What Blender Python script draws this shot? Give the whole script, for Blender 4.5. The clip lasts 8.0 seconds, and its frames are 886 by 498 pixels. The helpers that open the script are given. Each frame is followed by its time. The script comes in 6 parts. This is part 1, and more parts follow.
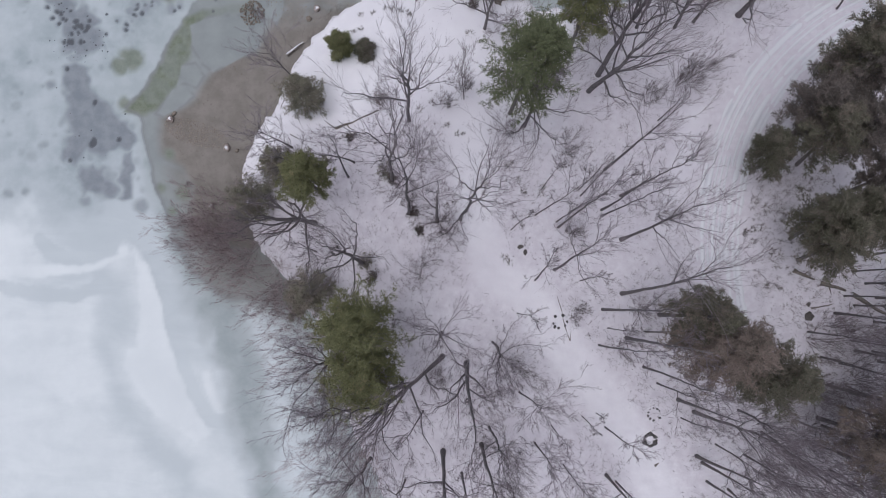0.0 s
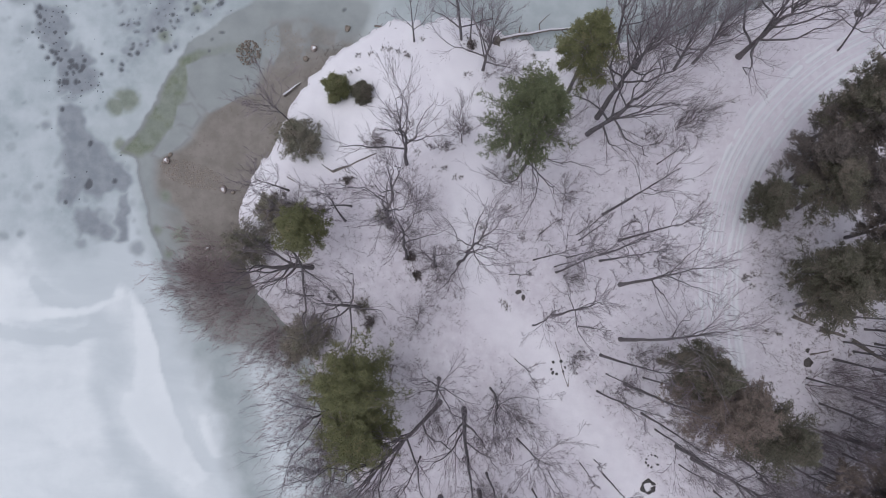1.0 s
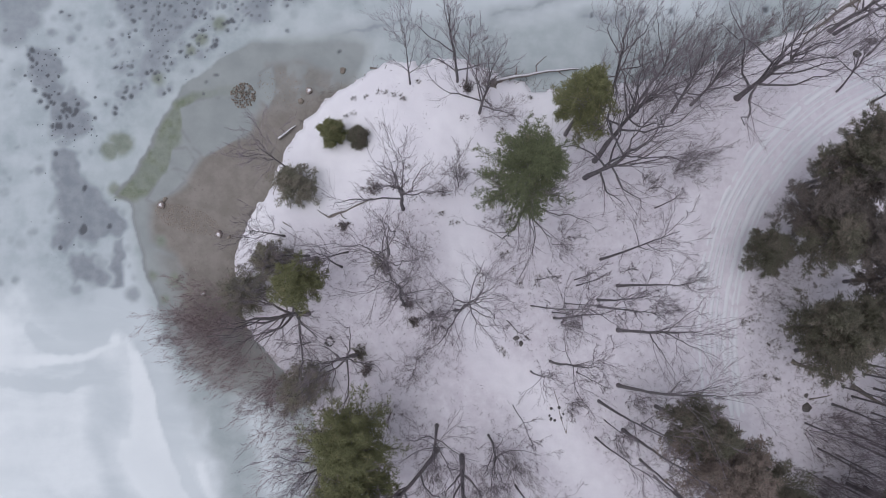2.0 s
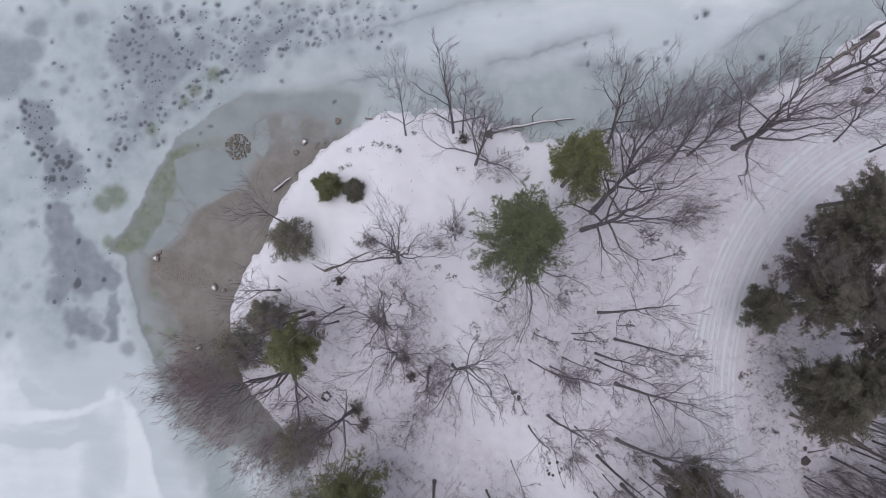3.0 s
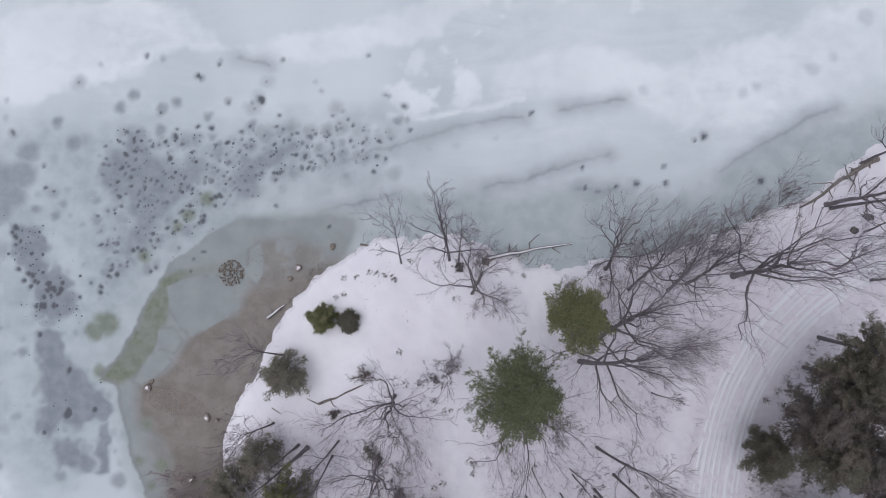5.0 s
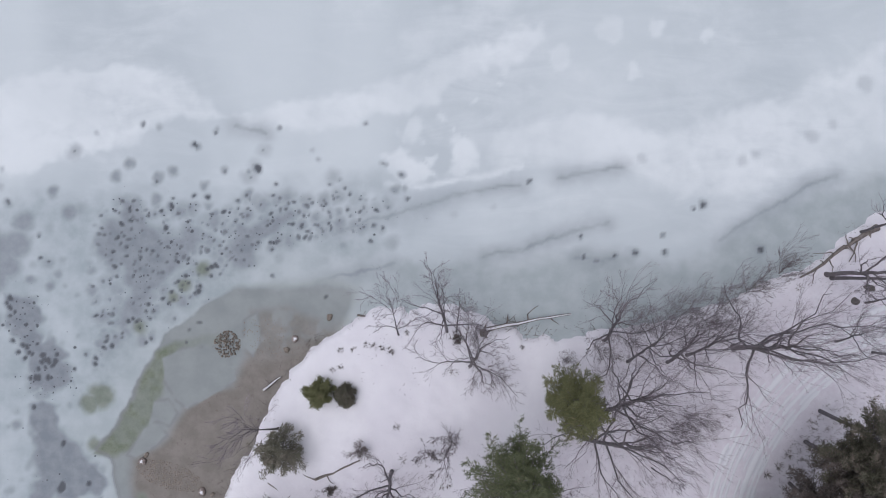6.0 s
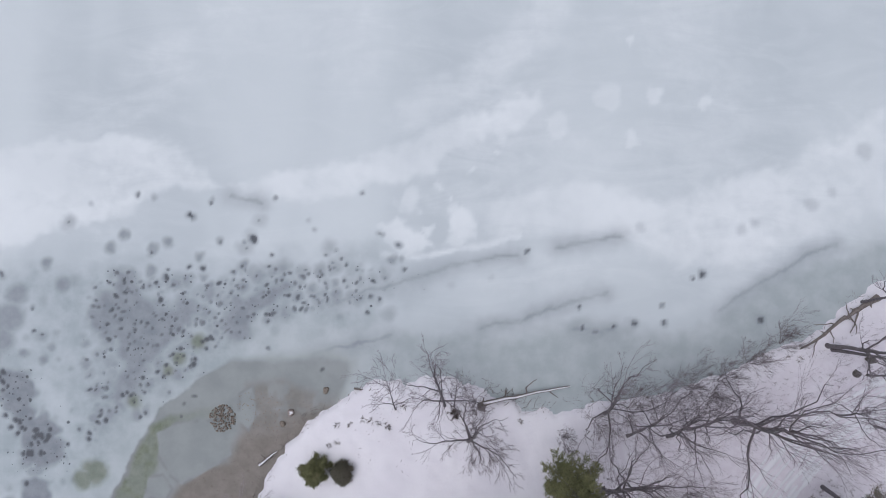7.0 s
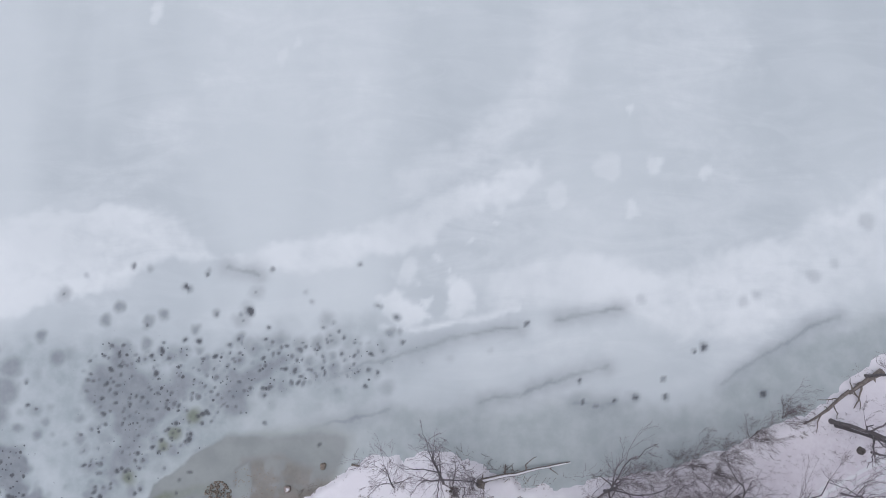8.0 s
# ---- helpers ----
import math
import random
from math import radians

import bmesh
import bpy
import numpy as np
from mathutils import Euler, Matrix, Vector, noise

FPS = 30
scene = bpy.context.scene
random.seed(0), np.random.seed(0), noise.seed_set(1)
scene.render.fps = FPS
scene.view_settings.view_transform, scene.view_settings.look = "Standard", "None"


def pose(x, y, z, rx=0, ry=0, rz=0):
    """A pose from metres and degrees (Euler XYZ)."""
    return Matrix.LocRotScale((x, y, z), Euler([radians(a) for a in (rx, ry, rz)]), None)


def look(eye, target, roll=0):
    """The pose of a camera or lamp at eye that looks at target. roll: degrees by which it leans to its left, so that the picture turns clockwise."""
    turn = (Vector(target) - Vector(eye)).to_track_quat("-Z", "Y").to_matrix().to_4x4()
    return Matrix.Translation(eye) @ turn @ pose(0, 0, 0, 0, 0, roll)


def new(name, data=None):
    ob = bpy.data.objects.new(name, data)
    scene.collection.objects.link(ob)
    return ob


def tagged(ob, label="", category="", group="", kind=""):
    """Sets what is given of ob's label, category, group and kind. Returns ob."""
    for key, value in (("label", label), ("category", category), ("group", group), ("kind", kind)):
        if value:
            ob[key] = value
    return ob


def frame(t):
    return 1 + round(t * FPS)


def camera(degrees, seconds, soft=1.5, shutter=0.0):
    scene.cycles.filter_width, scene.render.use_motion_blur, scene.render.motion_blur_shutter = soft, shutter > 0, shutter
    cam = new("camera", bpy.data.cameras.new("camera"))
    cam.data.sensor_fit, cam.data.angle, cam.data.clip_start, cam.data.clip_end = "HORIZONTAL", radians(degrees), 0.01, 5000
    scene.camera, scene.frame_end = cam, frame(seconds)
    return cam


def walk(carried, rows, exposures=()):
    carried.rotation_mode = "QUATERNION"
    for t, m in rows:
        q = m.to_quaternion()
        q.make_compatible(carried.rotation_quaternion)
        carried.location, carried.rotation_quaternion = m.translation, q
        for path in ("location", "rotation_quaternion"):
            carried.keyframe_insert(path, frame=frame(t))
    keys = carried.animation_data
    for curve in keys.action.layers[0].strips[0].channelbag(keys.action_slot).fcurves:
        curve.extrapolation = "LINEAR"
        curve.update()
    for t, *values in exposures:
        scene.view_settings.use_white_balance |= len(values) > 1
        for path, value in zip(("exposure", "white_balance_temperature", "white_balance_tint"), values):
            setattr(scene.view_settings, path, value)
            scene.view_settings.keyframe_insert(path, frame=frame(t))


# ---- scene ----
cam = camera(71.3, 8.0, 1.0)
PATH = [
    (0.0, (0.829, -1.266, 61.907), (0.819, -1.115, 59.913), -2.5),
    (0.5, (0.878, 1.156, 61.92), (0.868, 1.298, 59.925), -2.7),
    (1.0, (0.927, 3.601, 61.934), (0.918, 3.735, 59.938), -2.5),
    (1.5, (0.973, 6.099, 61.942), (0.965, 6.219, 59.946), -2.6),
    (3.0, (1.104, 13.895, 61.911), (1.104, 14.008, 59.914), 0.7),
    (3.5, (1.132, 16.729, 61.897), (1.133, 16.843, 59.9), 1.1),
    (4.0, (1.166, 19.683, 61.884), (1.167, 19.81, 59.888), 1.6),
    (4.5, (1.215, 22.735, 61.877), (1.217, 22.866, 59.881), 1.7),
    (6.0, (1.49, 32.276, 61.891), (1.491, 32.434, 59.897), 0.9),
    (6.5, (1.574, 35.491, 61.902), (1.575, 35.656, 59.909), 0.9),
    (7.0, (1.645, 38.725, 61.916), (1.648, 38.905, 59.924), 1.3),
    (7.5, (1.707, 41.971, 61.932), (1.709, 42.157, 59.941), 1.1),
    (8.0, (1.767, 45.223, 61.944), (1.769, 45.427, 59.954), 0.9),
]
walk(cam, [(t, look(eye, target, roll)) for t, eye, target, roll in PATH], [(0.0, 0.0, 6060, 17), (8.0, 0.0, 6060, 17)])

# ---- overcast winter daylight ----
world = bpy.data.worlds.new("overcast_sky")
scene.world = world
world.use_nodes = True
wn, wl = world.node_tree.nodes, world.node_tree.links
sky = wn.new("ShaderNodeTexSky")
sky.sky_type, sky.sun_disc = "NISHITA", False
sky.sun_elevation, sky.sun_rotation = radians(74), radians(252)
sky.air_density, sky.dust_density = 1.6, 4.0
calm = wn.new("ShaderNodeHueSaturation")
calm.inputs["Saturation"].default_value = 0.22
wl.new(sky.outputs["Color"], calm.inputs["Color"])
wl.new(calm.outputs["Color"], wn["Background"].inputs["Color"])
wn["Background"].inputs["Strength"].default_value = 0.108
sun = new("sun", bpy.data.lights.new("sun", "SUN"))
sun.data.energy, sun.data.angle, sun.data.color = 0.5, radians(60), (1.0, 0.97, 0.94)
sun.matrix_world = look((-26, -8.5, 200), (0, 0, 105))

# ---- materials ----


class Nodes:
    """A node material that is built step by step."""

    def __init__(self, name, rough=0.8):
        self.mat = bpy.data.materials.new(name)
        self.mat.use_nodes = True
        self.tree = self.mat.node_tree
        self.bsdf = self.tree.nodes["Principled BSDF"]
        self.bsdf.inputs["Roughness"].default_value = rough
        self.pos = self.tree.nodes.new("ShaderNodeNewGeometry").outputs["Position"]

    def put(self, socket, value):
        if isinstance(value, bpy.types.NodeSocket):
            self.tree.links.new(value, socket)
        elif isinstance(value, tuple):
            socket.default_value = (*value, 1.0)[: len(socket.default_value)]
        else:
            socket.default_value = value

    def node(self, kind, **inputs):
        n = self.tree.nodes.new(kind)
        for key, value in inputs.items():
            self.put(n.inputs[key.replace("_", " ")], value)
        return n

    def local(self):
        return self.tree.nodes.new("ShaderNodeTexCoord").outputs["Object"]

    def noise(self, scale, detail=3.0, rough=0.55, at=None, distortion=0.0):
        return self.node("ShaderNodeTexNoise", Vector=at or self.pos, Scale=scale, Detail=detail, Roughness=rough, Distortion=distortion).outputs["Fac"]

    def stretched(self, x, y, z, turn=0.0):
        n = self.node("ShaderNodeMapping", Vector=self.pos)
        n.inputs["Scale"].default_value = (x, y, z)
        n.inputs["Rotation"].default_value = (0, 0, radians(turn))
        return n.outputs["Vector"]

    def ramp(self, fac, low, high, a=0.0, b=1.0):
        n = self.node("ShaderNodeMapRange", Value=fac)
        n.interpolation_type = "SMOOTHSTEP"
        for key, v in (("From Min", low), ("From Max", high), ("To Min", a), ("To Max", b)):
            n.inputs[key].default_value = v
        return n.outputs["Result"]

    def math(self, op, a, b=0.0):
        n = self.tree.nodes.new("ShaderNodeMath")
        n.operation = op
        self.put(n.inputs[0], a)
        self.put(n.inputs[1], b)
        return n.outputs[0]

    def mix(self, fac, a, b, blend="MIX"):
        n = self.tree.nodes.new("ShaderNodeMix")
        n.data_type, n.blend_type = "RGBA", blend
        self.put(n.inputs[0], fac)
        self.put(n.inputs[6], a)
        self.put(n.inputs[7], b)
        return n.outputs[2]

    def attribute(self, name):
        n = self.tree.nodes.new("ShaderNodeAttribute")
        n.attribute_name = name
        return n.outputs["Fac"]

    def chance(self):
        return self.tree.nodes.new("ShaderNodeObjectInfo").outputs["Random"]

    def island(self):
        return self.tree.nodes.new("ShaderNodeNewGeometry").outputs["Random Per Island"]

    def done(self, colour, height=None, strength=0.3, distance=0.05, rough=None):
        self.put(self.bsdf.inputs["Base Color"], colour)
        if rough is not None:
            self.put(self.bsdf.inputs["Roughness"], rough)
        if height is not None:
            bump = self.node("ShaderNodeBump", Height=height)
            bump.inputs["Strength"].default_value, bump.inputs["Distance"].default_value = strength, distance
            self.put(self.bsdf.inputs["Normal"], bump.outputs["Normal"])
        return self.mat


def pits(n, scale, amount, small, large, fade):
    """Scattered round melt pits: one to a cell where the cell's chance lies below amount."""
    warp = n.node("ShaderNodeTexNoise", Vector=n.pos, Scale=1.6, Detail=2.0).outputs["Color"]
    at = n.node("ShaderNodeVectorMath")
    at.operation = "MULTIPLY_ADD"
    n.put(at.inputs[0], warp)
    at.inputs[1].default_value = (0.35, 0.35, 0.0)
    n.put(at.inputs[2], n.pos)
    v = n.tree.nodes.new("ShaderNodeTexVoronoi")
    v.voronoi_dimensions = "2D"
    n.put(v.inputs["Vector"], at.outputs[0])
    v.inputs["Scale"].default_value = scale
    parts = n.tree.nodes.new("ShaderNodeSeparateColor")
    n.put(parts.inputs[0], v.outputs["Color"])
    size = n.ramp(parts.outputs[1], 0.3, 1.0, small * scale, large * scale)
    far = n.math("SUBTRACT", v.outputs["Distance"], size)
    inside = n.ramp(far, 0.0, -fade * scale, 0.0, 1.0)
    return n.math("MULTIPLY", inside, n.math("LESS_THAN", parts.outputs[0], amount))


def lake_ice_material():
    n = Nodes("lake_ice", 0.5)
    band = n.noise(1.0, 3.0, 0.5, at=n.stretched(0.05, 0.018, 0.1, 40), distortion=0.7)
    wisp = n.noise(1.0, 4.0, 0.6, at=n.stretched(0.10, 0.32, 0.1, -14), distortion=1.2)
    grey = n.mix(n.ramp(band, 0.36, 0.68), (0.510, 0.566, 0.582), (0.612, 0.668, 0.676))
    grey = n.mix(n.ramp(wisp, 0.35, 0.75, 0.0, 0.35), grey, (0.64, 0.69, 0.70))
    snow = n.mix(n.ramp(n.noise(0.1, 4.0, 0.5, distortion=0.6), 0.3, 0.7), (0.68, 0.728, 0.734), (0.755, 0.80, 0.802))
    mottle = n.noise(0.5, 5.0, 0.6)
    cover = n.ramp(n.math("ADD", n.attribute("snow"), n.math("MULTIPLY", n.math("SUBTRACT", n.math("ADD", n.math("MULTIPLY", mottle, 0.5), n.math("MULTIPLY", wisp, 0.5)), 0.5), 0.85)), 0.12, 0.88)
    colour = n.mix(cover, grey, snow)
    colour = n.mix(n.attribute("dull"), colour, n.mix(n.ramp(mottle, 0.3, 0.7), (0.330, 0.386, 0.402), (0.430, 0.486, 0.502)))
    teal = n.mix(n.ramp(mottle, 0.3, 0.7), (0.325, 0.374, 0.378), (0.405, 0.454, 0.458))
    colour = n.mix(n.attribute("thin"), colour, teal)
    slush = n.mix(n.ramp(n.noise(0.9, 4.0), 0.3, 0.7), (0.185, 0.212, 0.235), (0.245, 0.275, 0.297))
    colour = n.mix(n.attribute("slush"), colour, slush)
    pond = n.mix(n.ramp(n.noise(0.35, 4.0), 0.3, 0.7), (0.230, 0.258, 0.254), (0.281, 0.309, 0.303))
    colour = n.mix(n.attribute("pond"), colour, pond)
    bed = n.noise(0.6, 6.0, 0.65)
    silt = n.mix(n.ramp(bed, 0.3, 0.7), (0.165, 0.148, 0.126), (0.225, 0.205, 0.18))
    silt = n.mix(n.math("MULTIPLY", n.ramp(n.noise(2.6, 3.0, 0.7), 0.58, 0.7), 0.5), silt, (0.13, 0.11, 0.09))
    colour = n.mix(n.attribute("silt"), colour, silt)
    weed = n.mix(n.ramp(n.noise(1.1, 6.0, 0.7), 0.32, 0.68), (0.128, 0.158, 0.104), (0.188, 0.215, 0.156))
    weed = n.mix(n.ramp(n.noise(3.5, 4.0, 0.7), 0.6, 0.72), weed, (0.14, 0.16, 0.11))
    colour = n.mix(n.attribute("weed"), colour, weed)
    colour = n.mix(n.math("MULTIPLY", n.attribute("seam"), 0.75), colour, (0.20, 0.21, 0.21))
    dots = pits(n, 0.95, n.math("MULTIPLY", n.attribute("pitted"), 0.36), 0.08, 0.24, 0.16)
    specks = pits(n, 1.8, n.math("MULTIPLY", n.attribute("pitted"), 0.34), 0.05, 0.13, 0.08)
    dark = n.math("MAXIMUM", n.math("MAXIMUM", dots, specks), n.attribute("pit"))
    colour = n.mix(n.math("MULTIPLY", dark, 0.9), colour, (0.065, 0.073, 0.084))
    wet = n.math("MAXIMUM", n.attribute("pond"), n.attribute("slush"))
    rough = n.ramp(wet, 0.0, 1.0, 0.75, 0.62)
    relief = n.math("SUBTRACT", n.math("ADD", n.noise(0.8, 5.0), n.math("MULTIPLY", cover, 0.8)), dark)
    return n.done(colour, relief, 0.25, 0.06, rough)


def snow_material(name, fair, dull, litter):
    n = Nodes(name, 0.75)
    wide = n.noise(0.12, 3.0, 0.5)
    colour = n.mix(n.ramp(wide, 0.3, 0.7), dull, fair)
    colour = n.mix(n.ramp(n.noise(0.7, 5.0, 0.65), 0.35, 0.75, 0.0, 0.45), colour, dull)
    specks = n.ramp(n.noise(2.4, 5.0, 0.75), 0.66, 0.76)
    thin = n.ramp(n.noise(0.22, 4.0, 0.6), 0.44, 0.62)
    bits = n.math("MULTIPLY", n.math("MULTIPLY", specks, thin), litter)
    colour = n.mix(bits, colour, (0.30, 0.25, 0.23))
    # mauve-grey among the trees: canopy shade painted into the snow, with needle dust
    dust_shade = n.math("MULTIPLY", n.attribute("needle_shade"), n.ramp(n.noise(1.3, 6.0, 0.7), 0.25, 0.7, 0.25, 0.9))
    colour = n.mix(dust_shade, colour, (0.60, 0.565, 0.605))
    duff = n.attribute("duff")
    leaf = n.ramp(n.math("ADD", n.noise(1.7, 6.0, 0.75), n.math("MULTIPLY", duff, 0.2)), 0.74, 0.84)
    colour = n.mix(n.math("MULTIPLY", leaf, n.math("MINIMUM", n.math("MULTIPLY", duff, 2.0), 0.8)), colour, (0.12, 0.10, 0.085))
    # grooves: grey of packed snow, with the groove's shade painted into the colour
    colour = n.mix(n.math("MULTIPLY", n.attribute("rut_shade"), 0.85), colour, (0.46, 0.465, 0.505))
    height = n.math("ADD", n.math("MULTIPLY", n.noise(0.9, 4.0), 0.8), n.math("MULTIPLY", n.noise(5.0, 4.0), 0.2))
    return n.done(colour, height, 0.35, 0.12)


def bark_material(name, dark, pale, scale):
    n = Nodes(name, 0.9)
    at = n.local()
    grain = n.noise(scale, 5.0, 0.7, at=at)
    colour = n.mix(n.ramp(grain, 0.35, 0.65), dark, pale)
    colour = n.mix(n.ramp(n.chance(), 0.0, 1.0, 0.0, 0.35), colour, (0.19, 0.165, 0.16))
    return n.done(colour, grain, 0.6, 0.03)


def needle_material(name, deep, fresh, dead, share):
    n = Nodes(name, 0.7)
    tone = n.island()
    colour = n.mix(tone, deep, fresh)
    wide = n.noise(0.55, 3.0, 0.6)
    colour = n.mix(n.ramp(n.math("ADD", wide, n.math("MULTIPLY", tone, 0.3)), 0.9 - share, 1.1 - share), colour, dead)
    colour = n.mix(n.ramp(n.chance(), 0.0, 1.0, 0.0, 0.25), colour, deep)
    return n.done(colour)


def stone_material(name, dark, pale, frost):
    n = Nodes(name, 0.85)
    at = n.local()
    grain = n.noise(6.0, 6.0, 0.7, at=at)
    colour = n.mix(n.ramp(grain, 0.3, 0.7), dark, pale)
    normal = n.tree.nodes.new("ShaderNodeSeparateXYZ")
    n.put(normal.inputs[0], n.tree.nodes.new("ShaderNodeNewGeometry").outputs["Normal"])
    cap = n.ramp(n.math("ADD", normal.outputs["Z"], n.math("MULTIPLY", n.noise(3.0, 4.0, at=at), 0.5)), 1.25 - frost, 1.4 - frost)
    colour = n.mix(cap, colour, (0.78, 0.78, 0.79))
    return n.done(colour, grain, 0.5, 0.04)


ICE = lake_ice_material()
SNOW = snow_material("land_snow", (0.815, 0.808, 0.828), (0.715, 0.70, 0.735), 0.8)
PACKED = snow_material("packed_snow", (0.76, 0.77, 0.785), (0.70, 0.71, 0.73), 0.12)
BARK = bark_material("grey_bark", (0.092, 0.083, 0.089), (0.185, 0.172, 0.181), 5.0)
TWIG = bark_material("twig_bark", (0.200, 0.170, 0.192), (0.305, 0.268, 0.296), 3.0)
BRUSH = bark_material("brush_bark", (0.165, 0.136, 0.145), (0.26, 0.222, 0.234), 3.0)
THICKET = bark_material("thicket_bark", (0.330, 0.255, 0.258), (0.48, 0.392, 0.396), 3.0)
DEAD = bark_material("weathered_wood", (0.10, 0.085, 0.075), (0.26, 0.23, 0.20), 4.0)
NEEDLES = {
    "green": needle_material("green_needles", (0.078, 0.092, 0.045), (0.166, 0.186, 0.092), (0.202, 0.179, 0.112), 0.12),
    "olive": needle_material("olive_needles", (0.103, 0.109, 0.046), (0.202, 0.206, 0.090), (0.246, 0.213, 0.112), 0.14),
    "grey": needle_material("grey_needles", (0.128, 0.126, 0.090), (0.235, 0.226, 0.162), (0.25, 0.215, 0.175), 0.3),
    "dull": needle_material("dull_needles", (0.072, 0.071, 0.048), (0.141, 0.137, 0.090), (0.168, 0.140, 0.112), 0.3),
    "brown": needle_material("brown_needles", (0.069, 0.063, 0.055), (0.139, 0.124, 0.105), (0.162, 0.132, 0.118), 0.4),
    "russet": needle_material("russet_needles", (0.103, 0.085, 0.069), (0.199, 0.166, 0.136), (0.224, 0.177, 0.151), 0.45),
}
STONE = stone_material("grey_stone", (0.06, 0.052, 0.048), (0.16, 0.145, 0.135), -0.3)
PALE_STONE = stone_material("snow_capped_stone", (0.17, 0.13, 0.115), (0.38, 0.33, 0.30), 0.16)
CHAR = stone_material("sooty_stone", (0.03, 0.03, 0.03), (0.12, 0.11, 0.105), 0.05)
GRAVEL = stone_material("shore_gravel", (0.15, 0.125, 0.10), (0.31, 0.27, 0.225), -0.3)

# ---- mesh helpers ----


def mesh_from(name, verts, faces, material):
    """A mesh from arrays: vertices (n, 3) and faces (m, 3 or 4), or several arrays of faces."""
    verts = np.asarray(verts, np.float32)
    sets = [np.asarray(f, np.int32) for f in (faces if isinstance(faces, list) else [faces])]
    sizes = np.concatenate([np.full(len(f), f.shape[1], np.int32) for f in sets])
    me = bpy.data.meshes.new(name)
    me.vertices.add(len(verts))
    me.vertices.foreach_set("co", verts.ravel())
    me.loops.add(int(sizes.sum()))
    me.loops.foreach_set("vertex_index", np.concatenate([f.ravel() for f in sets]))
    me.polygons.add(len(sizes))
    me.polygons.foreach_set("loop_start", np.cumsum(sizes, dtype=np.int32) - sizes)
    me.update(calc_edges=True)
    me.polygons.foreach_set("use_smooth", np.ones(len(sizes), bool))
    me.materials.append(material)
    return me


def part(name, me, parent, label=""):
    ob = new(name, me)
    ob.parent = parent
    return tagged(ob, label)


def value_noise(x, y, size, seed):
    """Smooth noise from 0 to 1 over the plane, with features of that size."""
    g = np.random.default_rng(seed).random((97, 97))
    u, v = np.asarray(x) / size + 31.7, np.asarray(y) / size + 17.3
    i, j = np.floor(u).astype(int), np.floor(v).astype(int)
    a, b = u - i, v - j
    a, b = a * a * (3 - 2 * a), b * b * (3 - 2 * b)
    i, j = i % 96, j % 96
    return (g[i, j] * (1 - a) + g[i + 1, j] * a) * (1 - b) + (g[i, j + 1] * (1 - a) + g[i + 1, j + 1] * a) * b


def fractal(x, y, size, seed):
    return sum(value_noise(x, y, size / 2**k, seed + k) * w for k, w in enumerate((0.5, 0.3, 0.2)))


def line_distance(x, y, line, closed=False):
    """Distance from each place to a line of points."""
    best = np.full(np.shape(x), 1e9)
    pairs = list(zip(line, line[1:] + line[:1])) if closed else list(zip(line, line[1:]))
    for (ax, ay), (bx, by) in pairs:
        vx, vy = bx - ax, by - ay
        s = np.clip(((x - ax) * vx + (y - ay) * vy) / (vx * vx + vy * vy + 1e-9), 0, 1)
        best = np.minimum(best, np.hypot(x - ax - s * vx, y - ay - s * vy))
    return best


def signed(x, y, outline):
    """Distance to a closed outline, positive inside."""
    inside = np.zeros(np.shape(x), bool)
    for (ax, ay), (bx, by) in zip(outline, outline[1:] + outline[:1]):
        if ay != by:
            inside ^= ((ay > y) != (by > y)) & (x < (bx - ax) * (y - ay) / (by - ay) + ax)
    d = line_distance(x, y, outline, True)
    return np.where(inside, d, -d)


def step(v, low, high):
    s = np.clip((v - low) / (high - low), 0, 1)
    return s * s * (3 - 2 * s)


# ---- the plan of the shore ----
SHORE = [(45.2, 41.0), (41.3, 38.4), (37.9, 35.9), (34.5, 34.5), (30.6, 33.0), (27.6, 31.6), (24.8, 30.7), (20.3, 29.7), (16.4, 29.3), (13.1, 28.4), (9.7, 28.8), (9.0, 29.6), (7.4, 29.8), (5.7, 30.7), (3.5, 31.4), (1.2, 31.8), (-1.0, 31.5), (-3.2, 31.3), (-6.0, 31.4), (-7.4, 30.4), (-8.7, 29.3), (-10.9, 27.8), (-12.0, 26.9), (-13.0, 25.5), (-14.3, 23.9), (-15.5, 21.4), (-16.5, 19.2), (-17.5, 17.0), (-19.0, 15.0), (-19.8, 12.2), (-20.1, 9.5), (-19.8, 8.1), (-18.9, 5.0), (-18.3, 3.4), (-16.8, 1.4), (-15.2, -0.1), (-12.2, -3.8), (-10.8, -8.2), (-9.1, -12.5), (-7.2, -16.2), (-5.4, -19.4), (-4.4, -21.7)]
LAND = [(1500, 700), (120, 80)] + SHORE + [(-6, -40), (10, -1500), (1500, -1500)]
TRAIL = [(29.0, -7.5), (27.8, -3.6), (27.2, 1.0), (27.1, 4.8), (27.5, 8.5), (28.3, 12.3), (29.5, 16.0), (31.6, 19.9), (34.4, 23.4), (38.4, 26.9), (43.2, 29.6), (50.0, 32.4)]


def shore_gap(x, y):
    """Metres inland from the water's edge, which wanders a little."""
    ragged = (fractal(x, y, 2.2, 5) - 0.5) * 1.3 + (value_noise(x, y, 0.7, 9) - 0.5) * 0.8
    return signed(x, y, LAND) + ragged * step(40 - np.abs(np.asarray(x) - 5), -30, 0)


def land_height(x, y):
    x, y = np.asarray(x, float), np.asarray(y, float)
    d = np.maximum(signed(x, y, LAND), 0)
    soft = (fractal(x, y, 7.0, 40) - 0.5) * 0.5 * step(d, 0.5, 4)
    return 0.25 * np.minimum(1, d / 0.35) + 1.95 * (1 - np.exp(-d / 6.0)) + soft


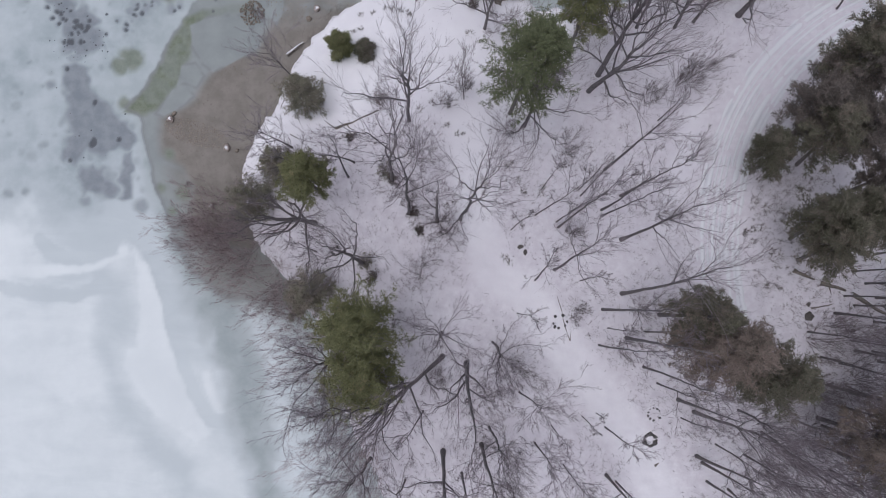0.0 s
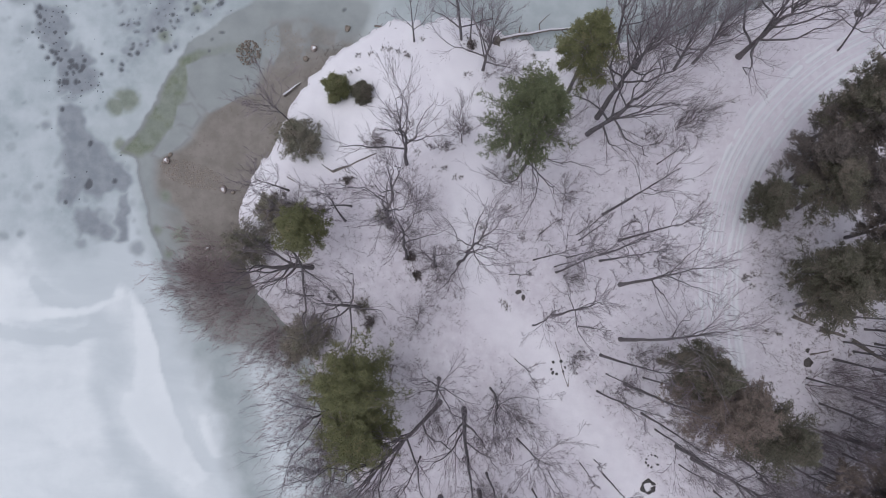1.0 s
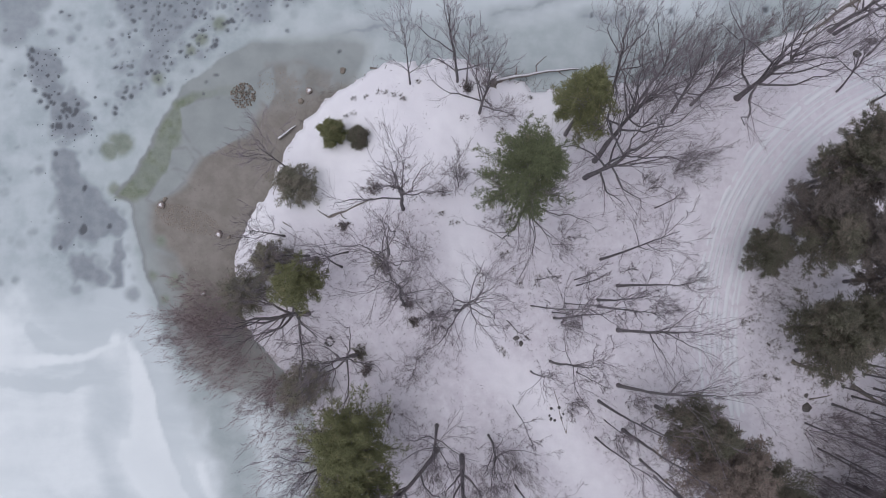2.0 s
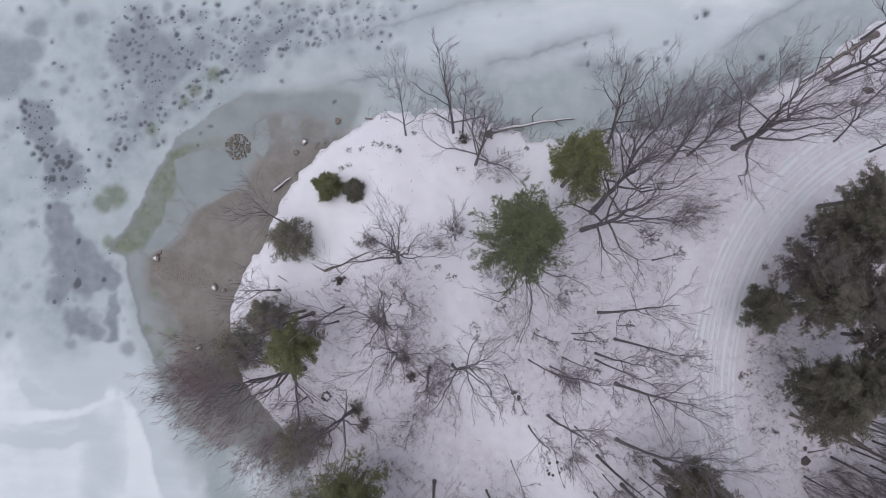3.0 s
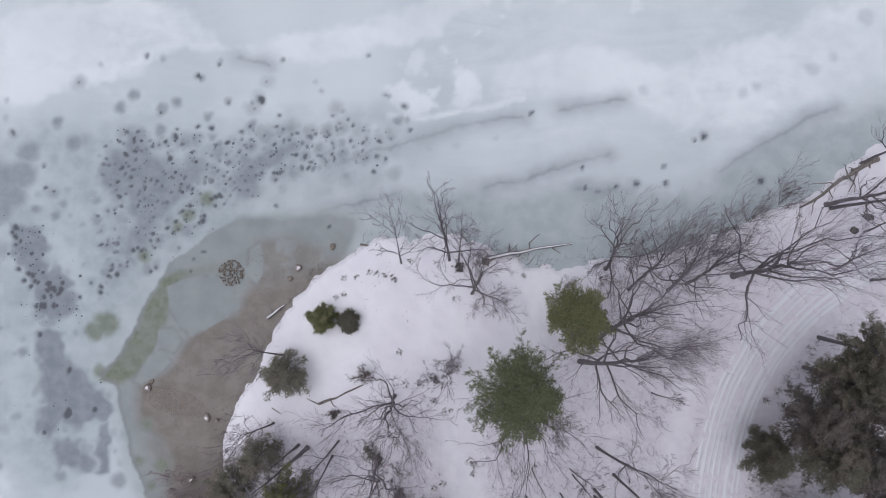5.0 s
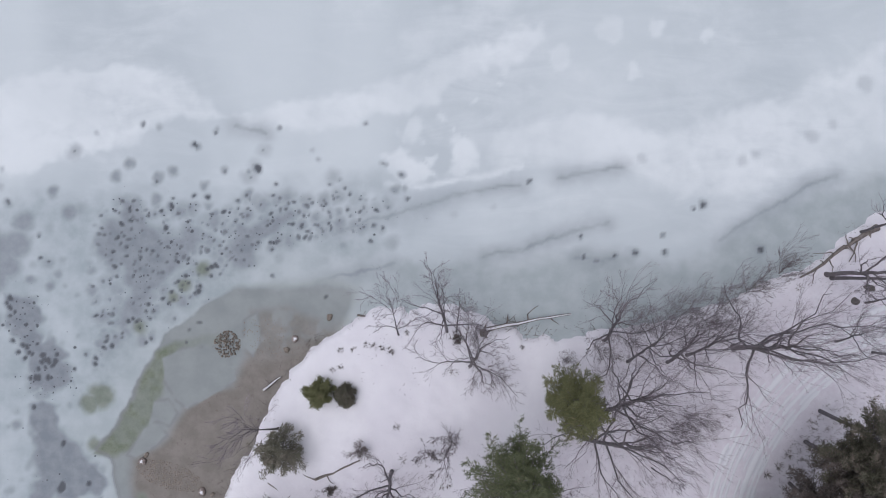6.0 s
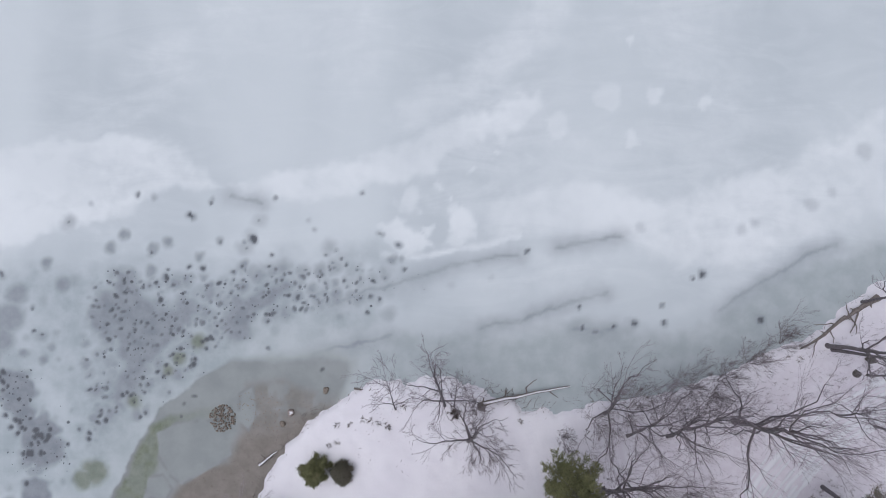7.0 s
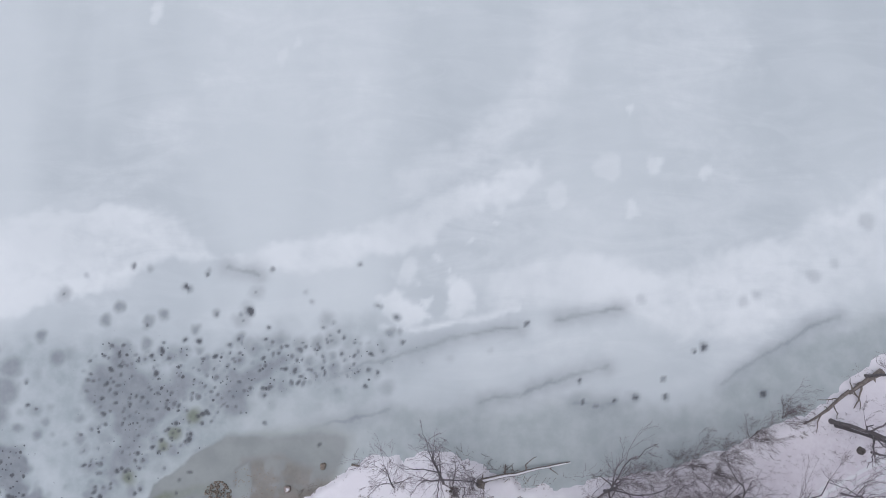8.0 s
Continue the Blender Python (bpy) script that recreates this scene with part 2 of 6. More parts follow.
def stand(x, y):
    """Height of the snow or ice at a place."""
    p, q = np.array([float(x)]), np.array([float(y)])
    return float(land_height(p, q)[0]) if signed(p, q, LAND)[0] > 0.2 else 0.0


def sheet(x0, x1, y0, y1, cell):
    xs, ys = np.arange(x0, x1 + cell / 2, cell), np.arange(y0, y1 + cell / 2, cell)
    gx, gy = np.meshgrid(xs, ys)
    w = len(xs)
    a = (np.arange(len(ys) - 1)[:, None] * w + np.arange(w - 1)[None]).ravel()
    return gx.ravel(), gy.ravel(), np.stack([a, a + 1, a + w + 1, a + w], 1)


def kept(verts, faces, marks, keep):
    """Only the faces whose corners are all marked to keep, and the vertices they use."""
    faces = faces[keep[faces].all(1)]
    used = np.zeros(len(verts), bool)
    used[faces] = True
    index = np.cumsum(used) - 1
    return verts[used], index[faces], {k: v[used] for k, v in marks.items()}


def with_border(verts, faces, marks, quads):
    """Adds large flat quads that carry the sheet on to the horizon."""
    start = len(verts)
    extra = np.array([p for q in quads for p in q], float)
    more = start + np.arange(len(extra)).reshape(-1, 4)
    return np.vstack([verts, extra]), np.vstack([faces, more]), {k: np.concatenate([v, np.zeros(len(extra))]) for k, v in marks.items()}


def set_marks(me, marks):
    for key, values in marks.items():
        me.attributes.new(key, "FLOAT", "POINT").data.foreach_set("value", np.asarray(values, np.float32))


# ---- lake ice ----
FINE = (-60.2 + 0.28 * 36, -60.2 + 0.28 * 208, -33.6 + 0.28 * 136, -33.6 + 0.28 * 314)
POND = [(-32.2, 17.2), (-31.0, 18.8), (-29.4, 21.2), (-28.3, 24.4), (-26.9, 26.8), (-26.0, 28.5), (-23.8, 29.9), (-21.5, 31.7), (-19.3, 33.0), (-16.4, 33.5), (-13.0, 33.8), (-9.6, 34.0), (-7.0, 33.4), (-6.9, 31.9), (-8.5, 28.1), (-12.8, 23.3), (-16.5, 17.5), (-18.3, 9.6), (-17.6, 4.2), (-13.4, -1.6), (-14.6, -3.3), (-21.1, -2.0), (-24.3, 0.2), (-26.2, 2.9), (-27.6, 6.4), (-28.7, 9.1), (-29.4, 11.3), (-30.3, 14.1), (-30.9, 16.2)]
SILT = [(-28.7, 16.3), (-27.9, 16.9), (-25.4, 18.6), (-24.6, 20.1), (-23.8, 21.5), (-22.1, 23.2), (-19.0, 23.8), (-18.5, 25.8), (-18.0, 28.1), (-17.8, 30.5), (-14.1, 30.9), (-11.0, 29.6), (-8.0, 30.0), (-10.0, 25.0), (-14.0, 17.0), (-15.5, 8.0), (-19.0, 3.0), (-25.7, 4.4), (-24.9, 8.8), (-26.0, 11.0), (-28.0, 12.7)]
WEED = [(-32.6, 16.6), (-31.2, 18.8), (-29.5, 21.2), (-28.3, 24.4), (-26.9, 26.9), (-24.8, 27.9), (-22.6, 28.4), (-20.6, 28.6), (-20.2, 27.6), (-22.4, 27.3), (-24.6, 26.6), (-25.6, 25.0), (-25.9, 22.6), (-26.9, 20.0), (-28.6, 17.4), (-30.2, 16.2)]
FLOES = [
    [(-26.2, 26.1), (-24.1, 27.1), (-21.0, 27.3), (-19.2, 25.4), (-18.8, 24.0), (-20.7, 22.7), (-23.5, 21.1), (-24.7, 22.0), (-25.9, 23.8)],
    [(-26.8, 21.8), (-25.4, 22.1), (-24.4, 20.7), (-25.2, 19.4), (-26.5, 19.9), (-27.3, 19.5)],
    [(-29.3, 16.6), (-27.6, 19.2), (-26.4, 19.7), (-25.4, 18.6), (-26.7, 17.4), (-28.4, 16.4)],
    [(-18.2, 29.9), (-16.9, 30.7), (-16.5, 27.8), (-17.2, 26.3), (-18.3, 27.4)],
]
CHANNEL = [(-31.6, 16.6), (-29.8, 15.8), (-28.2, 15.9), (-27.4, 12.7), (-25.6, 12.2), (-24.6, 10.5), (-25.9, 8.1), (-24.0, 3.0), (-20.6, -0.8), (-18.7, -4.1), (-17.8, -8.5), (-16.7, -12.9), (-16.0, -18.3), (-14.7, -22.0), (-16.9, -22.1), (-18.3, -17.3), (-20.1, -11.4), (-21.9, -6.5), (-24.5, -2.1), (-26.9, 3.5), (-28.8, 8.6), (-30.6, 13.7)]
EAST_WATER = [(-9.0, 34.5), (-3.4, 36.1), (5.6, 36.7), (10.1, 37.0), (18.0, 36.8), (24.8, 35.9), (29.9, 38.1), (32.7, 40.2), (37.3, 43.2), (41.9, 44.9), (47.7, 46.4), (47.5, 40.1), (30.4, 31.7), (13.7, 27.2), (-3.1, 28.9), (-9.9, 29.2)]
SLUSH_FIELDS = [
    [(-31.3, 41.5), (-29.3, 41.9), (-27.7, 39.7), (-26.7, 38.3), (-24.2, 39.9), (-22.6, 38.8), (-23.4, 36.7), (-25.9, 34.5), (-27.9, 30.7), (-30.1, 28.9), (-31.0, 30.0), (-29.5, 32.4), (-30.6, 35.5), (-32.5, 34.9), (-33.3, 37.5), (-32.8, 39.2), (-31.1, 39.3)],
    [(-19.8, 38.6), (-17.3, 39.9), (-14.2, 41.5), (-12.5, 41.2), (-14.7, 39.1), (-16.9, 37.8), (-17.4, 36.1), (-19.3, 35.0), (-20.8, 36.5)],
]
SLUSH_POOLS = [
    [(-39.0, 21.1), (-37.8, 22.0), (-36.2, 21.3), (-35.5, 19.0), (-34.1, 16.9), (-32.4, 15.3), (-31.3, 13.8), (-31.9, 12.4), (-34.2, 12.2), (-35.7, 12.7), (-36.1, 11.3), (-37.9, 11.4), (-38.3, 12.8), (-37.6, 14.1), (-38.8, 15.5)],
    [(-36.6, 9.9), (-35.8, 11.1), (-34.9, 11.6), (-33.5, 10.8), (-33.0, 7.9), (-36.3, 8.1)],
    [(-42.3, 31.9), (-39.7, 31.7), (-38.7, 30.0), (-39.4, 27.6), (-37.4, 27.7), (-35.8, 25.5), (-34.8, 23.5), (-38.2, 22.8), (-39.9, 26.2), (-42.1, 29.0)],
    [(-32.5, 12.0), (-31.4, 12.5), (-30.9, 10.2), (-31.3, 8.2), (-32.7, 7.9), (-33.2, 10.0)],
    [(-41.8, 30.0), (-39.7, 29.8), (-38.4, 27.8), (-37.2, 28.4), (-36.1, 26.0), (-36.8, 24.3), (-38.2, 24.6), (-37.9, 23.0), (-39.5, 23.4), (-39.0, 25.6), (-40.7, 27.1)],
]
DRIFTS = [
    [(-48.1, 53.7), (-40.2, 55.4), (-29.2, 56.7), (-25.1, 55.0), (-21.4, 51.6), (-19.0, 50.4), (-25.3, 49.7), (-30.3, 47.8), (-37.0, 45.3), (-47.1, 42.6)],
    [(-21.1, 50.6), (-18.3, 51.5), (-13.8, 52.8), (-9.2, 53.9), (-3.4, 55.2), (2.4, 57.6), (7.0, 59.7), (11.7, 61.3), (13.1, 58.9), (8.2, 55.0), (7.6, 53.8), (6.4, 55.3), (2.4, 53.7), (1.8, 52.3), (0.1, 51.9), (-3.3, 50.7), (-7.9, 49.5), (-12.5, 48.6), (-18.2, 49.1)],
]
EAST_DRIFT = [(5.2, 49.6), (10.9, 51.3), (15.5, 52.9), (19.6, 52.0), (23.6, 50.5), (29.4, 52.1), (36.3, 54.5), (42.2, 57.6), (48.1, 60.5), (47.7, 48.1), (39.0, 44.7), (32.2, 41.9), (24.8, 41.6), (17.9, 44.8), (11.1, 44.6), (6.5, 44.7), (5.6, 47.3)]
SMALL_DRIFTS = [[(-4.7, 47.2), (-2.8, 47.9), (0.2, 45.9), (1.4, 44.5), (-0.9, 43.6), (-4.3, 44.4)], [(2.3, 48.6), (4.1, 49.3), (5.4, 47.6), (5.1, 45.5), (3.1, 44.9), (2.1, 46.3)]]
BAY = [(-46.3, -5.4), (-43.3, -1.8), (-38.2, -1.0), (-33.5, 0.0), (-32.6, 3.2), (-28.9, 2.8), (-27.0, -2.2), (-25.0, -7.2), (-23.7, -12.1), (-20.7, -15.3), (-17.8, -17.3), (-15.7, -22.6), (-44.4, -23.9)]
BAY_SHADE = [(-33.1, -0.7), (-31.1, -0.9), (-30.6, -5.7), (-31.8, -7.4), (-31.6, -9.6), (-29.8, -12.9), (-26.5, -15.5), (-23.6, -18.2), (-24.0, -20.9), (-28.7, -17.2), (-31.7, -12.9), (-33.2, -7.4)]
SWIRL_SHADES = [[(-40.2, 3.4), (-38.7, 2.0), (-36.6, 1.5), (-34.6, 1.8), (-32.7, 2.5), (-32.5, 4.3)], [(-31.1, 4.4), (-29.2, 3.1), (-27.7, 0.0), (-26.3, -4.5), (-24.9, -8.9), (-23.4, -12.2), (-21.9, -14.1), (-20.2, -13.9)], [(-43.8, -1.2), (-40.4, -2.1), (-36.4, -2.2), (-33.3, -0.9)]]
SWIRLS = [([(-4.4, 43.6), (-1.0, 43.3), (2.5, 44.2), (6.0, 44.9), (9.5, 45.6)], 0.28), ([(-45.0, 0.3), (-40.5, 0.2), (-37.1, 0.5), (-33.8, 1.5), (-31.8, 2.5)], 0.7), ([(-22.6, -9.7), (-21.8, -11.6), (-20.9, -13.0)], 0.55)]
SWIRL_LOBE = [(-31.0, 3.3), (-29.1, 1.7), (-27.9, -0.6), (-26.8, -3.9), (-25.8, -7.3), (-24.8, -10.0), (-23.2, -13.1), (-21.3, -14.9), (-23.1, -16.8), (-24.8, -15.8), (-27.7, -13.9), (-29.9, -11.2), (-31.2, -8.5), (-31.1, -7.3), (-30.0, -6.7), (-29.9, -4.0), (-30.2, -0.6)]
CRACKS = [[(-9.2, 38.8), (-5.9, 40.0), (-2.5, 40.9), (3.1, 42.7), (6.5, 43.4), (9.4, 43.8)], [(13.1, 44.7), (16.8, 45.2), (19.6, 45.8)], [(5.6, 36.6), (9.5, 37.2), (13.5, 38.6), (18.0, 40.1)], [(14.7, 36.5), (16.9, 36.2), (18.7, 36.4)], [(-11.2, 33.8), (-6.8, 34.8), (-3.4, 35.8)], [(29.3, 38.1), (32.7, 40.6), (36.2, 42.6), (38.5, 43.9), (41.3, 45.0)], [(-19.8, 49.6), (-18.3, 49.1), (-16.6, 48.9)]]
VEIL = [(-1.0, 58.5), (5.0, 62.0), (10.0, 66.0), (13.5, 71.0), (14.5, 77.0)]
GREY_SPOTS = [(-43.6, 36.5, 2.26), (-41.3, 37.3, 1.47), (-43.6, 33.7, 1.58), (-42.0, 35.1, 1.36), (-40.9, 39.6, 1.07), (-36.1, 40.6, 0.79), (-37.9, 42.6, 0.57), (-31.8, 44.3, 0.57), (-30.4, 45.6, 0.57), (-27.4, 44.1, 0.57), (-26.0, 44.8, 0.57), (-23.8, 47.6, 0.40), (-17.6, 45.2, 0.45), (-18.3, 44.9, 0.28), (-27.5, 41.9, 0.57), (-22.7, 43.4, 0.40), (-39.6, 33.7, 0.45), (-37.8, 33.0, 0.45), (-33.5, 32.7, 0.51), (-28.3, 27.8, 0.57), (-26.0, 41.2, 0.34), (-21.4, 40.6, 0.45), (-18.3, 42.5, 0.57), (-32.4, 29.9, 0.68), (-30.1, 7.1, 0.79), (-35.9, 7.4, 0.51), (-40.2, 19.5, 0.51), (-38.8, 23.4, 0.79)]
FAINT_SPOTS = [(33.4, 47.2, 0.51), (39.1, 49.1, 0.68), (41.2, 50.2, 0.51), (31.9, 46.5, 0.57), (21.6, 46.6, 0.51), (20.3, 36.8, 0.90), (16.9, 36.2, 0.79), (33.3, 37.5, 0.68), (2.6, 40.6, 0.51), (-0.2, 40.5, 0.51), (6.6, 41.3, 0.34), (-10.2, 35.8, 0.51), (44.7, 54.6, 0.79)]
PITS_NORTH = [(-34.9, 24.8, 0.17), (-32.7, 25.9, 0.23), (-32.9, 25.4, 0.23), (-31.9, 27.0, 0.23), (-31.2, 27.2, 0.23), (-29.8, 29.6, 0.28), (-29.3, 29.9, 0.23), (-28.9, 29.6, 0.23), (-28.0, 27.7, 0.23), (-22.9, 32.9, 0.28), (-22.7, 33.3, 0.23), (-21.6, 35.1, 0.28), (-21.2, 35.3, 0.28), (-22.0, 34.9, 0.23), (-24.3, 34.4, 0.23), (-24.9, 33.8, 0.23), (-25.6, 32.5, 0.23), (-30.1, 41.0, 0.23), (-31.4, 40.8, 0.17), (-30.8, 39.3, 0.28), (-31.3, 38.0, 0.28), (-28.2, 36.8, 0.17), (-30.0, 39.8, 0.23), (-26.5, 39.2, 0.28), (-26.8, 40.8, 0.23), (-25.8, 41.3, 0.28), (-33.0, 30.1, 0.23), (-27.7, 31.3, 0.28), (-26.5, 31.9, 0.23), (-22.4, 42.4, 0.23), (-23.6, 42.4, 0.23), (-20.5, 40.7, 0.28)]
PITS_WEST = [(-35.6, 13.6, 0.40), (-38.0, 26.2, 0.34), (-39.8, 25.9, 0.34), (-37.5, 25.7, 0.34), (-37.8, 25.7, 0.34), (-39.5, 26.5, 0.28), (-37.1, 25.3, 0.28), (-38.5, 24.1, 0.28), (-39.1, 26.3, 0.28), (-39.8, 27.0, 0.28), (-39.3, 24.0, 0.28), (-36.8, 25.7, 0.28), (-38.2, 25.4, 0.28), (-40.2, 27.2, 0.28), (-38.8, 24.1, 0.28), (-37.5, 24.2, 0.28), (-41.5, 31.8, 0.28), (-41.7, 31.0, 0.28), (-35.6, 17.8, 0.28), (-38.5, 21.3, 0.28), (-37.6, 11.7, 0.28), (-32.8, 13.8, 0.28), (-36.9, 25.5, 0.28), (-40.6, 26.5, 0.23), (-38.6, 27.4, 0.23), (-37.8, 25.0, 0.23), (-38.5, 24.8, 0.23), (-36.7, 26.2, 0.23), (-41.6, 30.2, 0.23), (-41.9, 31.4, 0.23), (-41.2, 30.7, 0.23), (-41.1, 27.6, 0.23)]
PITS_EAST = [(-24.0, 47.7, 0.28), (-17.4, 45.2, 0.34), (33.4, 37.5, 0.34), (18.9, 36.8, 0.28), (20.8, 37.1, 0.34), (15.8, 36.5, 0.23), (17.0, 36.2, 0.17), (24.0, 36.9, 0.23), (23.8, 38.8, 0.17), (26.8, 41.6, 0.17), (27.8, 42.0, 0.28), (15.5, 38.6, 0.23), (10.2, 44.2, 0.23)]
PITTED = [(-34.4, 40.4), (-31.0, 42.3), (-25.8, 41.9), (-20.6, 41.5), (-17.2, 43.4), (-12.5, 42.4), (-7.9, 43.2), (-3.3, 42.2), (-4.3, 39.2), (-12.3, 37.7), (-17.3, 35.8), (-21.2, 33.3), (-24.5, 30.8), (-29.5, 28.3), (-32.1, 25.9), (-33.2, 32.8), (-32.8, 35.1)]
THICKET_BED = [(-26.7, 11.0), (-25.3, 4.7), (-23.7, 0.5), (-20.2, -2.7), (-16.4, -4.0), (-13.9, -8.3), (-11.3, -13.7), (-8.8, -19.0), (-8.0, -23.3), (-3.0, -23.1), (-6.2, -16.2), (-9.3, -10.9), (-11.2, -6.0), (-13.8, -0.5), (-18.1, 3.3), (-19.6, 8.4), (-20.4, 11.3)]
GREY_FIELD = [(-49.4, 40.9), (-41.4, 41.3), (-31.6, 42.5), (-20.6, 42.1), (-4.5, 43.6), (-0.9, 41.1), (-4.2, 37.4), (-15.6, 34.7), (-20.0, 32.2), (-26.6, 27.9), (-29.1, 23.8), (-31.6, 19.1), (-31.9, 11.3), (-35.2, 6.7), (-46.5, 7.9), (-47.9, 24.2)]
PITTED_WEST = [(-43.0, 32.7), (-38.9, 32.6), (-35.2, 28.1), (-33.1, 23.6), (-34.0, 20.7), (-39.8, 22.2), (-41.2, 25.6), (-43.2, 28.9)]


def lake_grid():
    """Places over the lake: a fine sheet round the thawed shallows inside a coarser one."""
    x, y, faces = sheet(-60.2, 60.2, -33.6, 92.4, 0.28)
    inner = (x > FINE[0] + 0.01) & (x < FINE[1] - 0.01) & (y > FINE[2] + 0.01) & (y < FINE[3] - 0.01)
    faces = faces[~inner[faces].any(1)]
    fx, fy, more = sheet(*FINE, 0.14)
    return np.concatenate([x, fx]), np.concatenate([y, fy]), np.vstack([faces, more + len(x)])


def lake_ice():
    x, y, faces = lake_grid()
    wx = x + (fractal(x, y, 3.0, 61) - 0.5) * 2.4 + (value_noise(x, y, 0.7, 70) - 0.5) * 0.5
    wy = y + (fractal(x, y, 3.0, 81) - 0.5) * 2.4 + (value_noise(x, y, 0.7, 90) - 0.5) * 0.5
    mx = x + (fractal(x, y, 1.5, 101) - 0.5) * 0.7
    my = y + (fractal(x, y, 1.5, 111) - 0.5) * 0.7

    sx = x + (value_noise(x, y, 5.0, 121) - 0.5) * 2.2 + (value_noise(x, y, 1.8, 123) - 0.5) * 0.6
    sy = y + (value_noise(x, y, 5.0, 125) - 0.5) * 2.2 + (value_noise(x, y, 1.8, 127) - 0.5) * 0.6

    def field(outline, low, high, fine=False):
        return step(signed(mx if fine else wx, my if fine else wy, outline), low, high)

    def crisp(outline, low, high):
        return step(signed(x + (wx - x) * 0.8, y + (wy - y) * 0.8, outline), low, high)

    def stamp(values, cx, cy, r, soft, level):
        """A round spot with a lobed rim, raised into values."""
        near = np.flatnonzero((np.abs(x - cx) < r + 1.2) & (np.abs(y - cy) < r + 1.2))
        d = np.hypot(mx[near] - cx, my[near] - cy)
        values[near] = np.maximum(values[near], level * step(r - d, -soft, soft))

    gap = signed(x, y, LAND)
    # snow lying on the ice
    snow = 0.10 + 0.25 * step(fractal(wx, wy, 19.0, 131), 0.4, 0.65)
    snow += 0.2 * step(signed(wx, wy, PITTED), -6, -1) * step(-signed(wx, wy, PITTED), -3, 1)
    for d in DRIFTS:
        snow = np.maximum(snow, crisp(d, -0.6, 1.3) * (0.36 + 0.7 * fractal(wx, wy, 4.0, 135)))
    snow = np.maximum(snow, (0.34 + 0.65 * fractal(wx, wy, 3.6, 137)) * crisp(EAST_DRIFT, -0.9, 2.2))
    for d in SMALL_DRIFTS:
        snow = np.maximum(snow, 0.75 * crisp(d, -0.5, 0.7))
    for cx, cy, r in SNOW_PATCHES:
        snow = np.maximum(snow, 0.62 * step(0.85 * r - np.hypot(wx - cx, (wy - cy) * 0.8), -min(0.6, 0.5 * r), min(0.6, 0.5 * r)))
    snow = np.maximum(snow, step(signed(sx, sy, BAY), -2.0, 3.0) * 0.62)
    snow = np.maximum(snow, step(-38 - wx + 0.25 * (y - 10), -7, 5) * step(22 - y, -8, 8) * 0.72)
    snow -= 0.55 * step(signed(wx, wy, GREY_FIELD), -4.0, 3.0)
    snow -= 0.42 * step(signed(sx, sy, BAY_SHADE), -1.6, 1.2)
    snow = np.maximum(snow, 0.5 * step(2.6 - line_distance(wx, wy, VEIL), -3.0, 2.5))
    for line, width in SWIRLS:
        snow = np.maximum(snow, 0.82 * step(width - line_distance(mx, my, line), -0.6, 0.5))
    snow = np.maximum(snow, 0.82 * step(signed(mx, my, SWIRL_LOBE), -0.7, 0.8))
    for line in SWIRL_SHADES:
        snow -= 0.8 * step(0.35 - line_distance(mx, my, line), -0.55, 0.3)
    # thin greenish ice along the shore
    pond_edge = signed(mx, my, POND)
    thin = step(pond_edge, -7.0, -1.0) * 0.5 * step(y, 10, 20)
    thin = np.maximum(thin, field(CHANNEL, -1.6, 1.0))
    thin = np.maximum(thin, 0.85 * field(EAST_WATER, -1.2, 2.0))
    thin = np.maximum(thin, step(gap, -7.0, -0.5) * (0.45 + 0.3 * step(y, 0, 10)))
    # dark slush
    slush = np.zeros_like(x)
    for s in SLUSH_FIELDS:
        slush = np.maximum(slush, 0.85 * field(s, -0.9, 0.9))
    for s in SLUSH_POOLS:
        slush = np.maximum(slush, 0.95 * field(s, -0.5, 0.45))
    for cx, cy, r in GREY_SPOTS:
        stamp(slush, cx, cy, r, 0.22 + 0.25 * r, 0.75)
    rng = np.random.default_rng(77)
    places = 0
    pit = np.zeros_like(x)
    while places < 520:
        cx, cy = rng.uniform(-48, -2), rng.uniform(22, 52)
        d = signed(np.array([cx]), np.array([cy]), PITTED)[0]
        if d < 0.3 and rng.random() > 0.13 * math.exp(min(d, 0) / 3.5):
            continue
        size = 0.2 + 0.6 * rng.random() ** 2.2
        stamp(slush, cx, cy, size, 0.14 + 0.6 * size, 0.25 + 0.5 * rng.random())
        if rng.random() < 0.45:
            stamp(pit, cx + 0.1 * rng.normal(), cy + 0.1 * rng.normal(), 0.10 + 0.11 * rng.random(), 0.10, 0.45 + 0.5 * rng.random())
        places += 1
    for _ in range(90):
        cx, cy = rng.uniform(-47, -30), rng.uniform(8, 36)
        stamp(slush, cx, cy, 0.14 + 0.5 * rng.random() ** 2, 0.3, (0.3 + 0.4 * rng.random()) * float(signed(np.array([cx]), np.array([cy]), POND)[0] < -0.8))
    for cx, cy, r in FAINT_SPOTS:
        stamp(slush, cx, cy, r, 0.35, 0.22)
    for line in CRACKS:
        d = line_distance(mx, my, line)
        along = 0.55 + 0.9 * (fractal(x, y, 4.0, 141) - 0.3)
        slush = np.maximum(slush, 0.85 * along * np.exp(-((d / 0.34) ** 2)))
        slush = np.maximum(slush, 0.5 * along * np.exp(-((d / 1.0) ** 2)))
    for cx, cy, r in PITS_NORTH + PITS_WEST + PITS_EAST:
        stamp(slush, cx, cy, 1.5 * r, 0.9 * r, 0.6)
    # open shallows of the pond
    blur = 0.15 + 0.9 * step(x, -22, -13)
    pond = step(pond_edge / blur, -1.0, 1.0)
    floe = np.zeros_like(x)
    seam = np.zeros_like(x)
